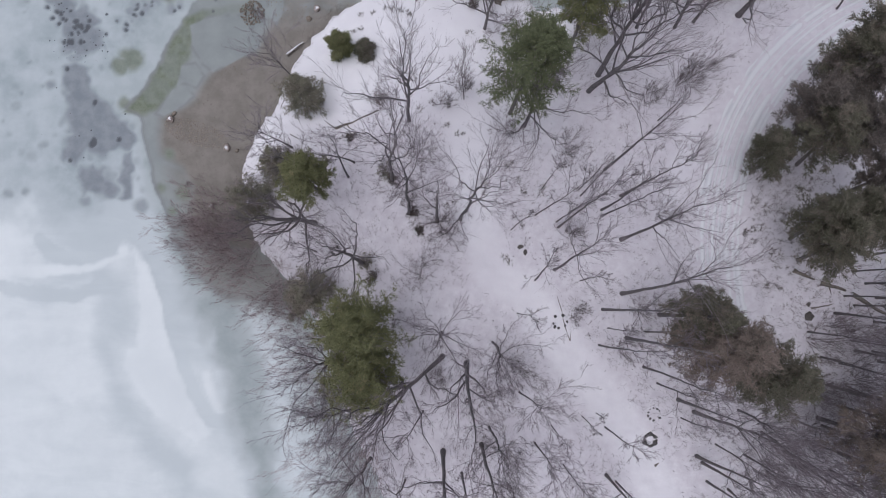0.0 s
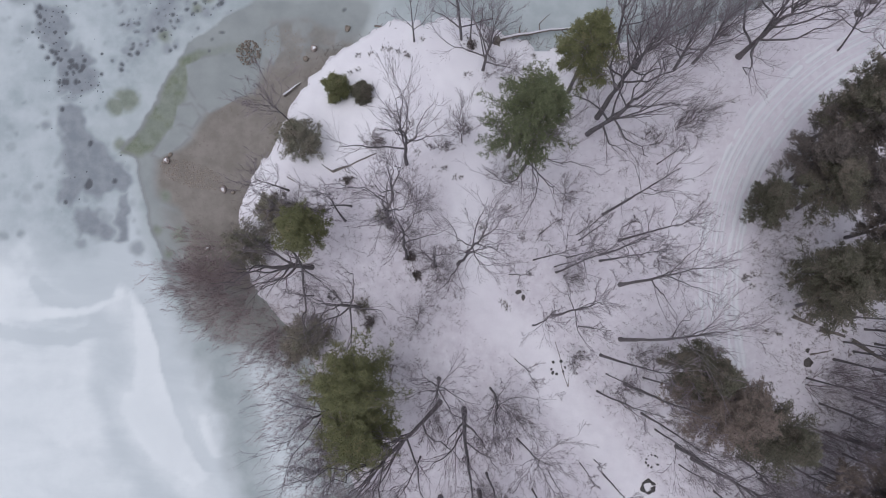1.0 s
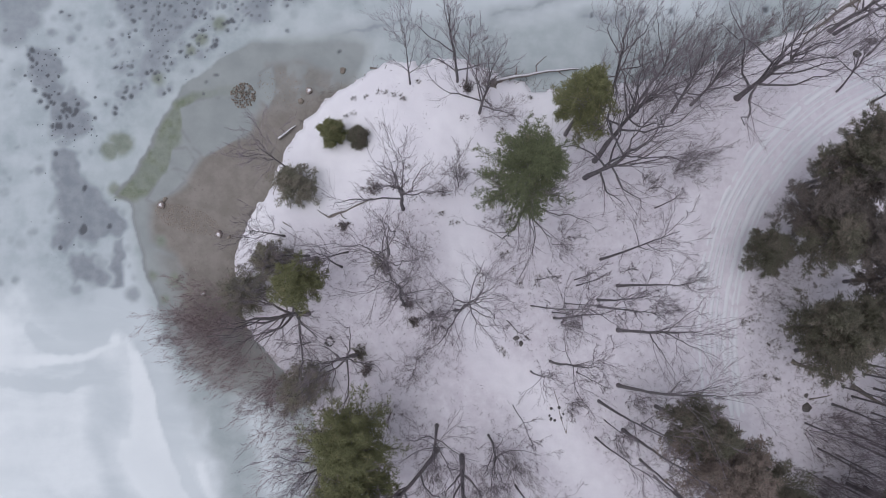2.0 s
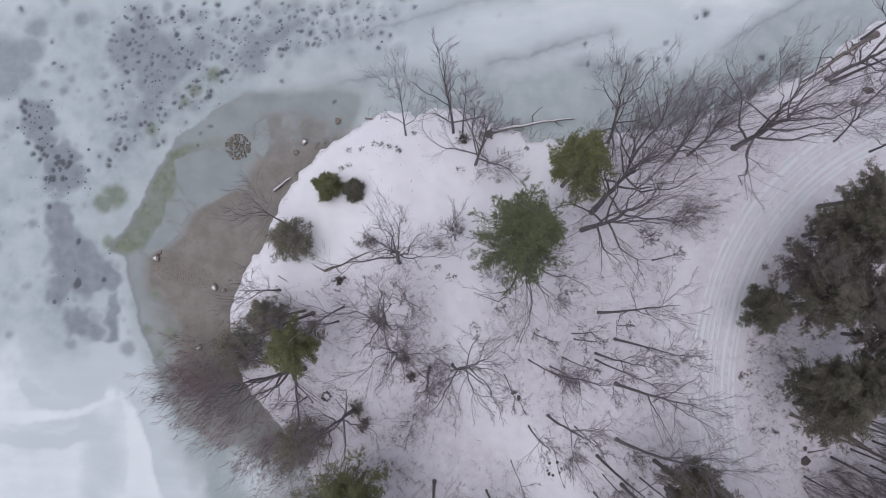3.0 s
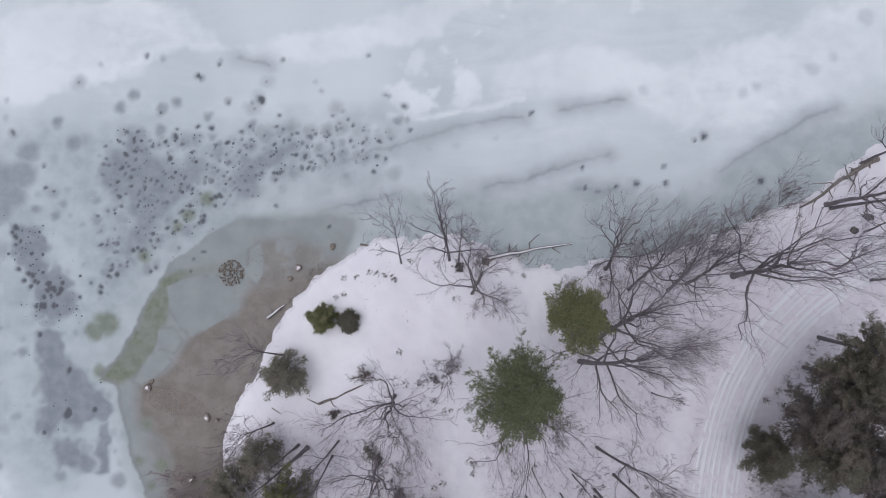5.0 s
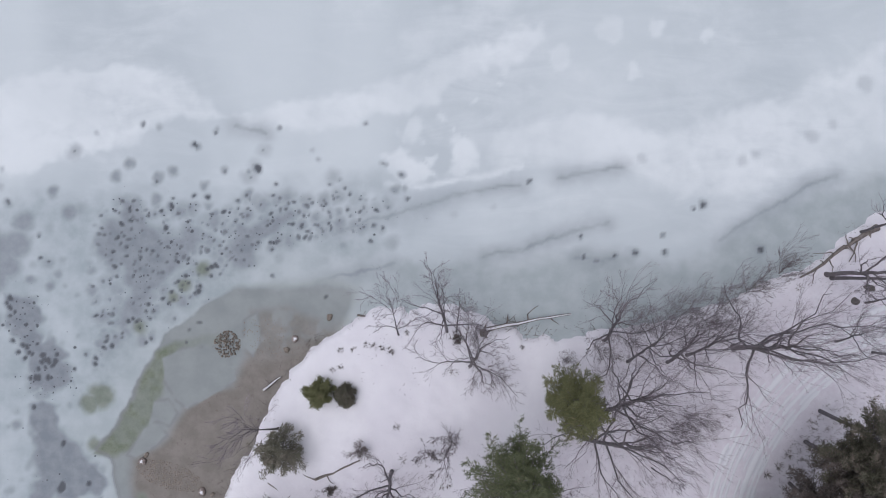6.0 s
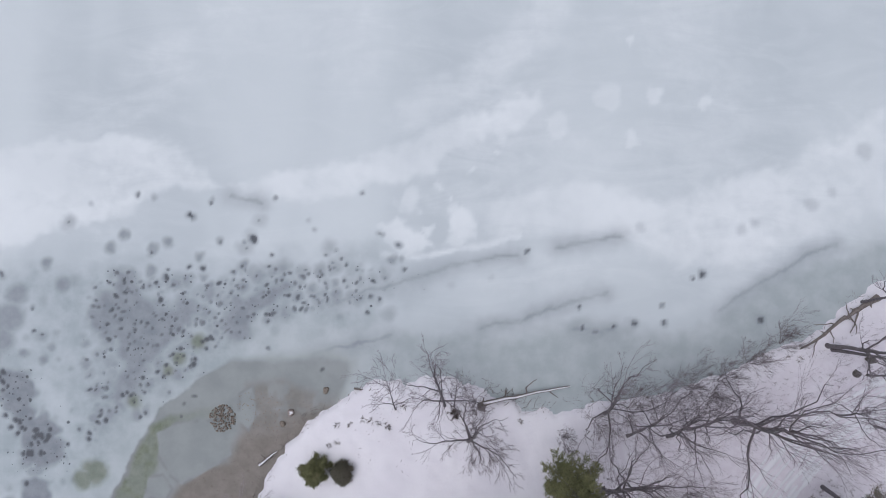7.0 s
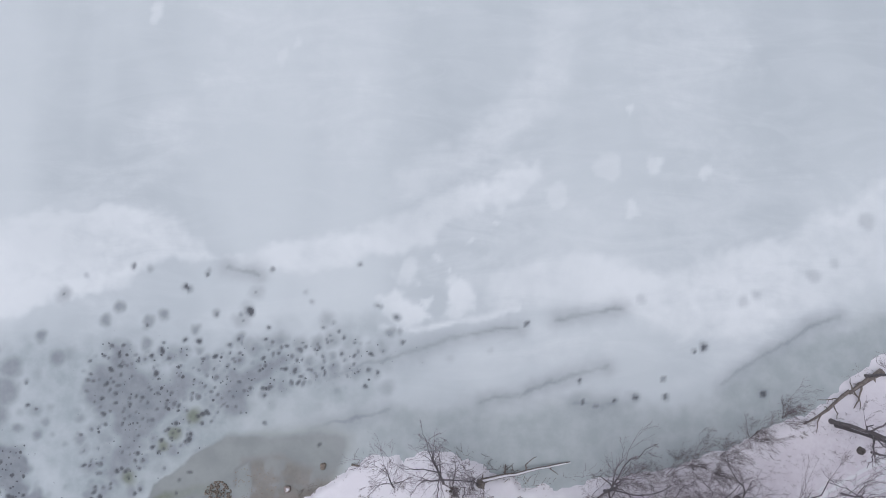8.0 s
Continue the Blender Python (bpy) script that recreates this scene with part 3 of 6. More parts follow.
    for f in FLOES:
        d = signed(x + (mx - x) * 0.35, y + (my - y) * 0.35, f)
        floe = np.maximum(floe, step(d, -0.12, 0.1))
        seam = np.maximum(seam, np.exp(-((d / 0.14) ** 2)) * step(fractal(x, y, 1.4, 151), 0.35, 0.6))
    weed_edge = signed(mx, my, WEED)
    weed = step(weed_edge, -0.25, 0.5) * (1 - floe) * (1 - 0.6 * step(x, -26, -23.5)) * (0.7 + 0.3 * step(fractal(x, y, 1.6, 153), 0.35, 0.6))
    seam = np.maximum(seam, np.exp(-((pond_edge / 0.16) ** 2)) * step(-21 - x, -4, 4) * step(26 - y, -3, 3))
    for cx, cy, r in WEED_SPOTS:
        weed = np.maximum(weed, 0.8 * step(r - np.hypot(mx - cx, my - cy), -0.5, 0.4))
    silt = pond * step(signed(sx * 0.5 + mx * 0.5, sy * 0.5 + my * 0.5, SILT), -0.7, 0.8) * (1 - floe) * (1 - weed)
    broken = step(y - 0.28 * (x + 20), 24.0, 27.0)
    silt *= 1 - broken * (0.3 + 0.5 * step(fractal(x, y, 2.2, 161), 0.46, 0.6))
    cell = np.abs(fractal(mx, my, 2.6, 163) - 0.5)
    seam = np.maximum(seam, 0.55 * broken * silt * step(0.035 - cell, 0.0, 0.03))
    silt = np.maximum(silt, (0.10 + 0.48 * step(y, -5, 1)) * step(signed(sx, sy, THICKET_BED), -1.2, 1.2))
    for cx, cy, r in PITS_NORTH + PITS_WEST + PITS_EAST:
        pit = np.maximum(pit, step(0.85 * r - np.hypot(mx - cx, my - cy), -0.1, 0.1))
    pitted = np.maximum(field(PITTED, -2.5, 2.0), 1.5 * field(PITTED_WEST, -1.0, 1.0))
    pitted = pitted * (0.12 + 0.35 * field(PITTED_WEST, -2.0, 0.5) + 1.1 * step(slush, 0.2, 0.6))
    pitted = np.maximum(pitted, 0.15 * step(signed(wx, wy, SLUSH_POOLS[0]), -3, 0))
    pitted = np.maximum(pitted, 0.4 * step(4.0 - line_distance(x, y, CRACKS[0]), 0, 4) * step(slush, 0.1, 0.4))
    pitted *= 1.9 * step(fractal(x, y, 2.4, 167), 0.3, 0.6)
    pitted *= (1 - pond) * (1 - 0.6 * step(thin, 0.5, 1.0))
    snow = np.clip(snow * (1 - 0.85 * thin) * (1 - slush), 0, 1)
    z = 0.05 * snow - 0.05 * pond - 0.04 * slush - 0.06 * pit
    edge = np.minimum(np.minimum(x + 60.2, 60.2 - x), np.minimum(y + 33.6, 92.4 - y))
    rim = np.minimum(np.abs(x - FINE[0]), np.abs(x - FINE[1]))
    rim = np.minimum(rim, np.minimum(np.abs(y - FINE[2]), np.abs(y - FINE[3])))
    z *= step(edge, 0, 4) * step(rim, 0.0, 1.0)
    calm = step(edge, 0, 9)
    snow = 0.3 + (snow - 0.3) * calm
    dull = 0.9 * step(signed(wx, wy, GREY_FIELD), -4.0, 3.0) * (0.1 + 1.5 * fractal(wx, wy, 4.2, 165))
    marks = {"snow": snow, "dull": np.clip(dull, 0, 1) * calm, "thin": thin * (1 - pond) * calm, "slush": slush * (1 - pond) * calm, "pond": pond, "silt": silt, "weed": weed, "seam": seam, "pit": pit, "pitted": pitted}
    verts, faces, marks = kept(np.stack([x, y, z], 1), faces, marks, gap < 2.5)
    x0, x1, y0, y1 = x.min(), x.max(), y.min(), y.max()
    far = 2500
    quads = [
        [(-far, y1, 0), (far, y1, 0), (far, far, 0), (-far, far, 0)],
        [(-far, -far, 0), (far, -far, 0), (far, y0, 0), (-far, y0, 0)],
        [(-far, y0, 0), (x0, y0, 0), (x0, y1, 0), (-far, y1, 0)],
        [(x1, y0, 0), (far, y0, 0), (far, y1, 0), (x1, y1, 0)],
    ]
    verts, faces, marks = with_border(verts, faces, marks, quads)
    marks["snow"][-16:] = 0.3
    me = mesh_from("lake_ice", verts, faces, ICE)
    set_marks(me, marks)
    return tagged(new("water", me), "frozen lake with grey slush, snow drifts, dark melt pits and a murky thawed shallows", "frozen lake", kind="structure")


SNOW_PATCHES = [(18.6, 60.8, 1.6), (23.5, 60.3, 1.0), (28.9, 59.3, 0.9), (21.0, 55.7, 1.4), (13.7, 57.3, 1.5), (-15.0, 71.7, 1.0), (-13.6, 73.3, 0.6), (-28.9, 75.9, 1.1), (21.4, 65.6, 0.7), (3.7, 47.3, 1.7), (3.4, 45.5, 1.4), (3.0, 48.6, 1.2), (-4.5, 46.4, 1.1), (-3.9, 45.1, 0.8), (0.3, 46.3, 0.8), (-1.8, 49.7, 1.5), (2.6, 50.0, 0.5), (4.5, 52.2, 0.5), (1.0, 51.3, 0.6), (6.9, 54.2, 0.5), (13.3, 57.1, 0.7)]
WEED_SPOTS = [(-31.9, 22.3, 1.1), (-33.2, 21.6, 0.9), (-32.6, 22.7, 0.7), (-24.4, 33.3, 0.6), (-22.5, 34.9, 0.7), (-25.4, 32.0, 0.5), (-28.6, 29.0, 0.6), (-27.6, 12.4, 0.5), (-26.0, 8.6, 0.6), (-28.2, 9.0, 0.4), (-27.0, 6.6, 0.4), (-32.4, 17.6, 0.6)]
lake_ice()


# ---- snowy land ----
LITTER = [(35.8, 0.7, 5.7), (36.2, 9.5, 5.1), (32.8, 6.1, 3.4), (41.4, -9.1, 6.8), (5.8, -10.7, 4.0), (38.9, 18.5, 5.1)]


WOODED = [(-17, 13), (-9, 15), (-1, 17), (4, 14), (10, 15), (12, 21), (16, 27), (30, 31), (46, 39), (62, 50), (62, -36), (-6, -36), (-4, -22), (-10, -10), (-16, 1), (-20, 9)]
LANES = [[(2.0, 20.0), (2.6, 14.0), (3.6, 7.0), (5.3, 1.2), (8.6, -0.9), (12.5, -6.2), (16.8, -11.4), (19.5, -15.6), (22.0, -21.0)], [(22.0, 6.0), (23.5, 12.0), (25.0, 17.0)]]


def lane_distance(x, y):
    """Distance to the clear lanes between the trees."""
    return np.minimum(line_distance(x, y, LANES[0]), line_distance(x, y, LANES[1]) + 1.0)


def snowy_ground():
    x, y, faces = sheet(-24, 62, -36, 50, 0.28)
    gap = shore_gap(x, y)
    z = np.where(gap > 0, land_height(x, y), 0.0)
    bank = step(gap, -0.05, 0.45)
    z = z * bank - 0.12 * (1 - bank) + 0.1 * bank * step(gap, 0, 0.6)
    z += (value_noise(x, y, 0.8, 171) - 0.5) * 0.09 * bank
    trail = line_distance(x, y, TRAIL)
    z -= 0.12 * step(3.2 - trail, 0, 1.0)
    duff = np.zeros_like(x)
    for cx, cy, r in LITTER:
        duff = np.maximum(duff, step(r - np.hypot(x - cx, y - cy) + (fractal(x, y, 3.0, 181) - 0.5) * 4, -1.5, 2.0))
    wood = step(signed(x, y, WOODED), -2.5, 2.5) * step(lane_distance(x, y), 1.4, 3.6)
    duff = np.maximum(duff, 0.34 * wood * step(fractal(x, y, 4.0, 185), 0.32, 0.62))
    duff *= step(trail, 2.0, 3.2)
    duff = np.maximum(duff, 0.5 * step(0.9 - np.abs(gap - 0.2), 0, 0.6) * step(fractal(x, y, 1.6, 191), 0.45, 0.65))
    # mark for painted canopy shade and needles in the wood, fainter along lanes
    needle_shade = (0.25 + 0.75 * step(lane_distance(x, y), 0.8, 3.0)) * step(signed(x, y, WOODED), -3.0, 3.5)
    verts, faces, marks = kept(np.stack([x, y, z], 1), faces, {"duff": duff, "needle_shade": needle_shade}, gap > -0.55)
    quads = [
        [(60, -1500, 2.1), (2400, -1500, 2.1), (2400, 1100, 2.1), (60, 50, 2.1)],
        [(-3, -36, 2.0), (-3, -1500, 2.0), (62, -1500, 2.1), (62, -35, 2.1)],
    ]
    verts, faces, marks = with_border(verts, faces, marks, quads)
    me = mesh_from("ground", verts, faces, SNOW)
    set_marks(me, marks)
    return tagged(new("ground", me), "snow-covered wooded point with leaf litter showing through", "snowy ground", kind="structure")


snowy_ground()


def snow_trail():
    """A packed trail with the parallel grooves of tracks, 4.8 m wide."""
    line = np.array(TRAIL)
    for _ in range(3):
        mid = np.empty((2 * len(line) - 2, 2))
        mid[0::2], mid[1::2] = line[:-1] * 0.75 + line[1:] * 0.25, line[:-1] * 0.25 + line[1:] * 0.75
        line = np.vstack([line[:1], mid, line[-1:]])
    seg = np.hypot(*np.diff(line, axis=0).T)
    s = np.concatenate([[0], np.cumsum(seg)])
    at = np.arange(0, s[-1], 0.3)
    cx, cy = np.interp(at, s, line[:, 0]), np.interp(at, s, line[:, 1])
    tx, ty = np.gradient(cx), np.gradient(cy)
    size = np.hypot(tx, ty)
    nx, ny = ty / size, -tx / size
    across = np.linspace(-2.6, 2.6, 79)
    gx, gy = cx[:, None] + nx[:, None] * across, cy[:, None] + ny[:, None] * across
    sway = (value_noise(at, at * 0, 9.0, 201) - 0.5)[:, None] * 0.5
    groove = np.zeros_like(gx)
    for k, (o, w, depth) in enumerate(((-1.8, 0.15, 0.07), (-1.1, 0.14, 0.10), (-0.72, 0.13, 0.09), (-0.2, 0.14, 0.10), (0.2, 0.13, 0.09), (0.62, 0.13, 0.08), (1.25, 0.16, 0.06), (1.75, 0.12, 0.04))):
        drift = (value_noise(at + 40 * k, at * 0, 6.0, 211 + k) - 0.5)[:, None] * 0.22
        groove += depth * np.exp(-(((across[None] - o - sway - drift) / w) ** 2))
    rim = step(np.abs(across), 1.9, 2.6)[None]
    ends = step(at, 0, 5)[:, None] * np.ones_like(gx)
    z = land_height(gx, gy) + 0.02 - (groove + (value_noise(gx, gy, 0.4, 221) - 0.5) * 0.03) * ends - 0.2 * rim - 0.2 * (1 - ends)
    rows, cols = gx.shape
    a = (np.arange(rows - 1)[:, None] * cols + np.arange(cols - 1)[None]).ravel()
    faces = np.stack([a, a + 1, a + cols + 1, a + cols], 1)
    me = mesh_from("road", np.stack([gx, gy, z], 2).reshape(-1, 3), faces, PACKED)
    # the groove mark grows with depth and carries packed grey plus painted shade
    set_marks(me, {"duff": np.zeros(rows * cols), "rut_shade": np.clip(groove * ends * 9, 0, 1).ravel()})
    return tagged(new("road", me), "packed snow trail with parallel sled and tyre grooves", "snow trail", kind="structure")


snow_trail()

# ---- trees ----


def unit(v):
    return v / np.maximum(np.linalg.norm(v, axis=-1, keepdims=True), 1e-9)


def tubes(paths, radii, sides):
    """Tapered tubes: paths (n, k, 3), radii (n, k). Gives vertices and quads."""
    n, k, _ = paths.shape
    along = unit(np.gradient(paths, axis=1))
    ref = np.where(np.abs(along[:, :1, 2:3]) > 0.9, np.array([[[1.0, 0.0, 0.0]]]), np.array([[[0.0, 0.0, 1.0]]]))
    u = unit(np.cross(along, np.broadcast_to(ref, along.shape)))
    v = np.cross(along, u)
    a = np.arange(sides) * 2 * np.pi / sides
    ring = u[:, :, None] * np.cos(a)[None, None, :, None] + v[:, :, None] * np.sin(a)[None, None, :, None]
    verts = (paths[:, :, None] + ring * radii[:, :, None, None]).reshape(-1, 3)
    base = (np.arange(n)[:, None, None] * k + np.arange(k - 1)[None, :, None]) * sides
    i, j = np.arange(sides)[None, None], (np.arange(sides)[None, None] + 1) % sides
    faces = np.stack([base + i, base + j, base + sides + j, base + sides + i], 3).reshape(-1, 4)
    return verts, faces


def joined(pieces):
    """Pieces of (vertices, faces) as one set of vertices and a list of face arrays."""
    verts, faces, start = [], [], 0
    for v, f in pieces:
        verts.append(v)
        faces.append(f + start)
        start += len(v)
    return np.vstack(verts), faces


def spikes(paths, radii):
    """The finest twigs: slim three-sided points along the ends of paths."""
    n = len(paths)
    foot, tip = paths[:, 0], paths[:, -1]
    along = unit(tip - foot)
    u = unit(np.cross(along, np.where(np.abs(along[:, 2:3]) > 0.9, [[1.0, 0, 0]], [[0, 0, 1.0]])))
    v = np.cross(along, u)
    r = radii[:, :1]
    corner = [foot + (u * math.cos(a) + v * math.sin(a)) * r for a in (0.0, 2.094, 4.189)]
    verts = np.stack([*corner, tip], 1).reshape(-1, 3)
    tri = np.array([(0, 1, 3), (1, 2, 3), (2, 0, 3)])
    return verts, (np.arange(n)[:, None, None] * 4 + tri[None]).reshape(-1, 3)


def blades(rng, paths, width):
    """The last thin twig ends, one slim point each."""
    foot, tip = paths[:, 0], paths[:, -1]
    side = unit(np.cross(tip - foot, rng.normal(size=foot.shape))) * width
    verts = np.stack([foot + side, foot - side, tip], 1).reshape(-1, 3)
    return verts, np.arange(len(verts)).reshape(-1, 3)


def strands(rng, origin, heading, length, k, lift, wobble):
    """Curved shoots from origin (n, 3) along heading, bending upward by lift."""
    s = np.linspace(0, 1, k)[None, :, None]
    n = len(origin)
    side = unit(rng.normal(size=(n, 1, 3)))
    kink = np.cumsum(rng.normal(size=(n, k, 3)) * wobble, axis=1) * s
    bend = np.array([0, 0, 1.0])[None, None] * lift * s**2 + side * wobble * 2.0 * np.sin(s * 3.0)
    return origin[:, None] + length[:, None, None] * (heading[:, None] * s + bend + kink)


def shoots(rng, parents, radii, count, low, high, reach, spread, k, lift, wobble, thin, climb=0.0):
    """Side shoots along parent strands; reach: length as a share of the parent's."""
    n, pk, _ = parents.shape
    pick = np.repeat(np.arange(n), count)
    s = low + (high - low) * ((np.tile(np.arange(count), n) + rng.random(n * count)) / count)
    f = s * (pk - 1)
    i = np.minimum(f.astype(int), pk - 2)
    w = (f - i)[:, None]
    start = parents[pick, i] * (1 - w) + parents[pick, i + 1] * w
    along = unit(parents[pick, i + 1] - parents[pick, i])
    side = rng.normal(size=along.shape)
    side = unit(side - (side * along).sum(1, keepdims=True) * along)
    angle = np.radians(spread * (0.7 + 0.6 * rng.random(len(pick))))[:, None]
    heading = unit(along * np.cos(angle) + side * np.sin(angle) + np.array([0, 0, climb]))
    whole = np.linalg.norm(np.diff(parents, axis=1), axis=2).sum(1)[pick]
    length = whole * reach * (0.6 + 0.8 * rng.random(len(pick))) * (1.15 - 0.6 * s)
    r0 = np.maximum((radii[pick, i] * (1 - w[:, 0]) + radii[pick, i + 1] * w[:, 0]) * thin, 0.007)
    path = strands(rng, start, heading, length, k, lift, wobble)
    return path, r0[:, None] * np.linspace(1, 0.3, k)[None]


def crown_words(h, lean, spread):
    slope = math.hypot(*lean) / h
    size = "tall" if h > 14 else "small" if h < 7 else "mid-sized"
    form = "slender" if spread < 2.3 else "wide-crowned" if spread > 4.4 else "open-crowned"
    stance = "leaning over the shore" if slope > 0.3 else "standing in the snow"
    return f"{size} {form} leafless grey-barked tree {stance}"


def bare_tree(x, y, h, lean, spread, r, seed, fork=None, twigs=2):
    """A leafless broad-leaved tree: trunk, main limbs, branches and a crown of fine rising twigs."""
    rng = np.random.default_rng(seed)
    tree = tagged(new("bare_tree"), crown_words(h, lean, spread), "tree", "leafless trees of the point")
    tree.location = (x, y, stand(x, y))
    broad = spread > 3.3
    k = 14
    end = 0.66 if broad else 0.93
    s = np.linspace(0, 1, k)
    e = s * end
    sway = np.cumsum(rng.normal(size=(k, 2)) * (0.030 if broad else 0.015) * h / 4, axis=0) * s[:, None] * 1.2
    trunk = np.stack([lean[0] * e**1.3 + sway[:, 0], lean[1] * e**1.3 + sway[:, 1], -0.25 + (h * end + 0.25) * s], 1)[None]
    tr = (r * (1 - (0.58 if broad else 0.86) * s**0.85) * (0.97 + 0.32 * np.exp(-s * 34)) * (1 + 0.07 * rng.normal(size=k)))[None]
    stem = part("trunk", mesh_from("trunk", *tubes(trunk, tr, 8), BARK), tree)
    count = int(np.clip(4 + spread * 1.7, 8, 15)) if broad else int(np.clip(4 + spread * 1.7, 5, 10))
    low = fork or (0.40 if broad else 0.46)
    at = low + (1.0 - low) * np.sort(rng.random(count)) ** 0.8
    leaders = 3 if broad else 0
    at[count - leaders :] = 0.97 + 0.03 * rng.random(leaders)
    f = at * (k - 1)
    i = np.minimum(f.astype(int), k - 2)
    w = (f - i)[:, None]
    start = trunk[0, i] * (1 - w) + trunk[0, i + 1] * w
    azimuth = rng.random() * 6.28 + np.arange(count) * 2.4 + rng.normal(size=count) * 0.4
    share = (at - low) / (1 - low)
    rise = np.radians((36 if broad else 44) + (27 if broad else 20) * share + rng.normal(size=count) * 10)
    heading = np.stack([np.cos(azimuth) * np.cos(rise), np.sin(azimuth) * np.cos(rise), np.sin(rise)], 1)
    heading = unit(heading + np.array([lean[0], lean[1], 0.0]) / h * 0.8)
    length = spread * ((1.25 - 0.3 * share) if broad else (1.45 - 0.6 * share)) * (0.7 + 0.6 * rng.random(count))
    if leaders:
        rest = np.array([lean[0], lean[1], h]) * (1 - end)
        heading[-leaders:] = unit(unit(rest) + heading[-leaders:] * np.array([0.75, 0.75, 0.3]))
        length[-leaders:] = np.linalg.norm(rest) * (0.8 + 0.3 * rng.random(leaders))
    limbs = strands(rng, start, heading, length, 10, 0.24, 0.050 if broad else 0.036)
    lr = np.maximum((tr[0, i] * (1 - w[:, 0]) + tr[0, i + 1] * w[:, 0]) * 0.62, 0.024)[:, None] * np.linspace(1, 0.2, 10)[None] ** 1.1
    for n in range(count):
        part("limb", mesh_from("limb", *tubes(limbs[n : n + 1], lr[n : n + 1], 5), BARK), stem)
    if broad:
        a, ar = shoots(rng, limbs, lr, 5, 0.12, 0.97, 0.46, 34, 6, 0.18, 0.046, 0.55, 0.35)
        b, br = shoots(rng, a, ar, 4, 0.1, 0.97, 0.54, 26, 3, 0.12, 0.02, 0.58, 0.3)
    else:
        a, ar = shoots(rng, limbs, lr, 4, 0.15, 0.97, 0.55, 32, 5, 0.14, 0.038, 0.55, 0.3)
        t, trr = shoots(rng, trunk[:, 6:], tr[:, 6:], 7, 0.1, 1.0, min(0.36, spread / h), 32, 5, 0.10, 0.022, 0.4, 0.25)
        a, ar = np.vstack([a, t]), np.vstack([ar, trr])
        b, br = shoots(rng, a, ar, 4, 0.12, 0.97, 0.56, 25, 3, 0.08, 0.02, 0.58, 0.25)
    c, cr = shoots(rng, b, br, 4, 0.08, 0.97, 0.58, 24, 2, 0.02, 0.0, 0.7, 0.25)
    d, dr = shoots(rng, c, cr, twigs, 0.15, 0.95, 0.70, 20, 2, 0.02, 0.0, 0.7, 0.25)
    pieces = [tubes(a, np.maximum(ar, 0.0130), 4), tubes(b, np.maximum(br, 0.0072), 3), spikes(c, np.maximum(cr, 0.0058)), blades(rng, d, 0.0066)]
    part("crown", mesh_from("crown", *joined(pieces), TWIG), tree, "fine purplish-grey twigs")
    return tree


def shrub(x, y, h, lean, spread, seed, kind):
    """A low shrub: several stems from one root and their twigs, or small dark leaves on them."""
    rng = np.random.default_rng(seed)
    words = {
        "twiggy": "leafless many-stemmed shrub rising from the snow",
        "dense": "dense brown leafless thicket shrub leaning over the thawed shallows",
        "leafy": "low dark evergreen shrub poking through the snow",
    }
    bush = tagged(new("shrub"), words[kind], "shrub", "shrubs of the point")
    bush.location = (x, y, stand(x, y))
    count = {"twiggy": 9, "dense": 11, "leafy": 16}[kind]
    azimuth = np.arange(count) * 2.4 + rng.normal(size=count) * 0.4
    out = spread * (0.25 + 0.75 * rng.random(count))
    heading = np.stack([np.cos(azimuth) * out + lean[0], np.sin(azimuth) * out + lean[1], h * (0.6 + 0.5 * rng.random(count))], 1)
    length = np.linalg.norm(heading, axis=1)
    start = np.stack([np.cos(azimuth), np.sin(azimuth), azimuth * 0], 1) * (0.4 if kind == "dense" else 0.12) * spread * rng.random((count, 1))
    start[:, 2] = -0.1
    stems = strands(rng, start, unit(heading), length, 7, 0.12, 0.05)
    thick = 0.5 if kind == "dense" else 1.0
    sr = thick * (0.012 + 0.007 * h * rng.random(count))[:, None] * np.linspace(1, 0.3, 7)[None]
    wood = THICKET if kind == "dense" else BRUSH
    for n in range(count):
        part("stem", mesh_from("stem", *tubes(stems[n : n + 1], sr[n : n + 1], 4), wood), bush)
    a, ar = shoots(rng, stems, sr, 6 if kind == "dense" else 5, 0.15, 1.0, 0.42, 30, 5, 0.14, 0.03, 0.6, 0.3)
    b, br = shoots(rng, a, ar, 5, 0.15, 1.0, 0.56, 26, 3, 0.1, 0.02, 0.6, 0.3)
    pieces = [tubes(a, np.maximum(ar, 0.0075), 3), spikes(b, np.maximum(br, 0.0075))]
    if kind != "leafy":
        c, cr = shoots(rng, b, br, 4, 0.2, 1.0, 0.75, 22, 2, 0.1, 0.0, 0.6, 0.3)
        d, dr = shoots(rng, c, cr, 2, 0.2, 1.0, 0.8, 20, 2, 0.1, 0.0, 0.6, 0.3)
        pieces += [blades(rng, c, 0.0085), blades(rng, d, 0.0085)]
    part("brushwood", mesh_from("brushwood", *joined(pieces), wood), bush, "fine brown twigs")
    if kind == "leafy":
        part("foliage", mesh_from("foliage", *sprays(rng, b[:, 1] * (1, 1, 0.7), 2, 0.13, 0.022), NEEDLES["brown" if seed % 3 else "grey"]), bush, "dark green leaves")
    return bush


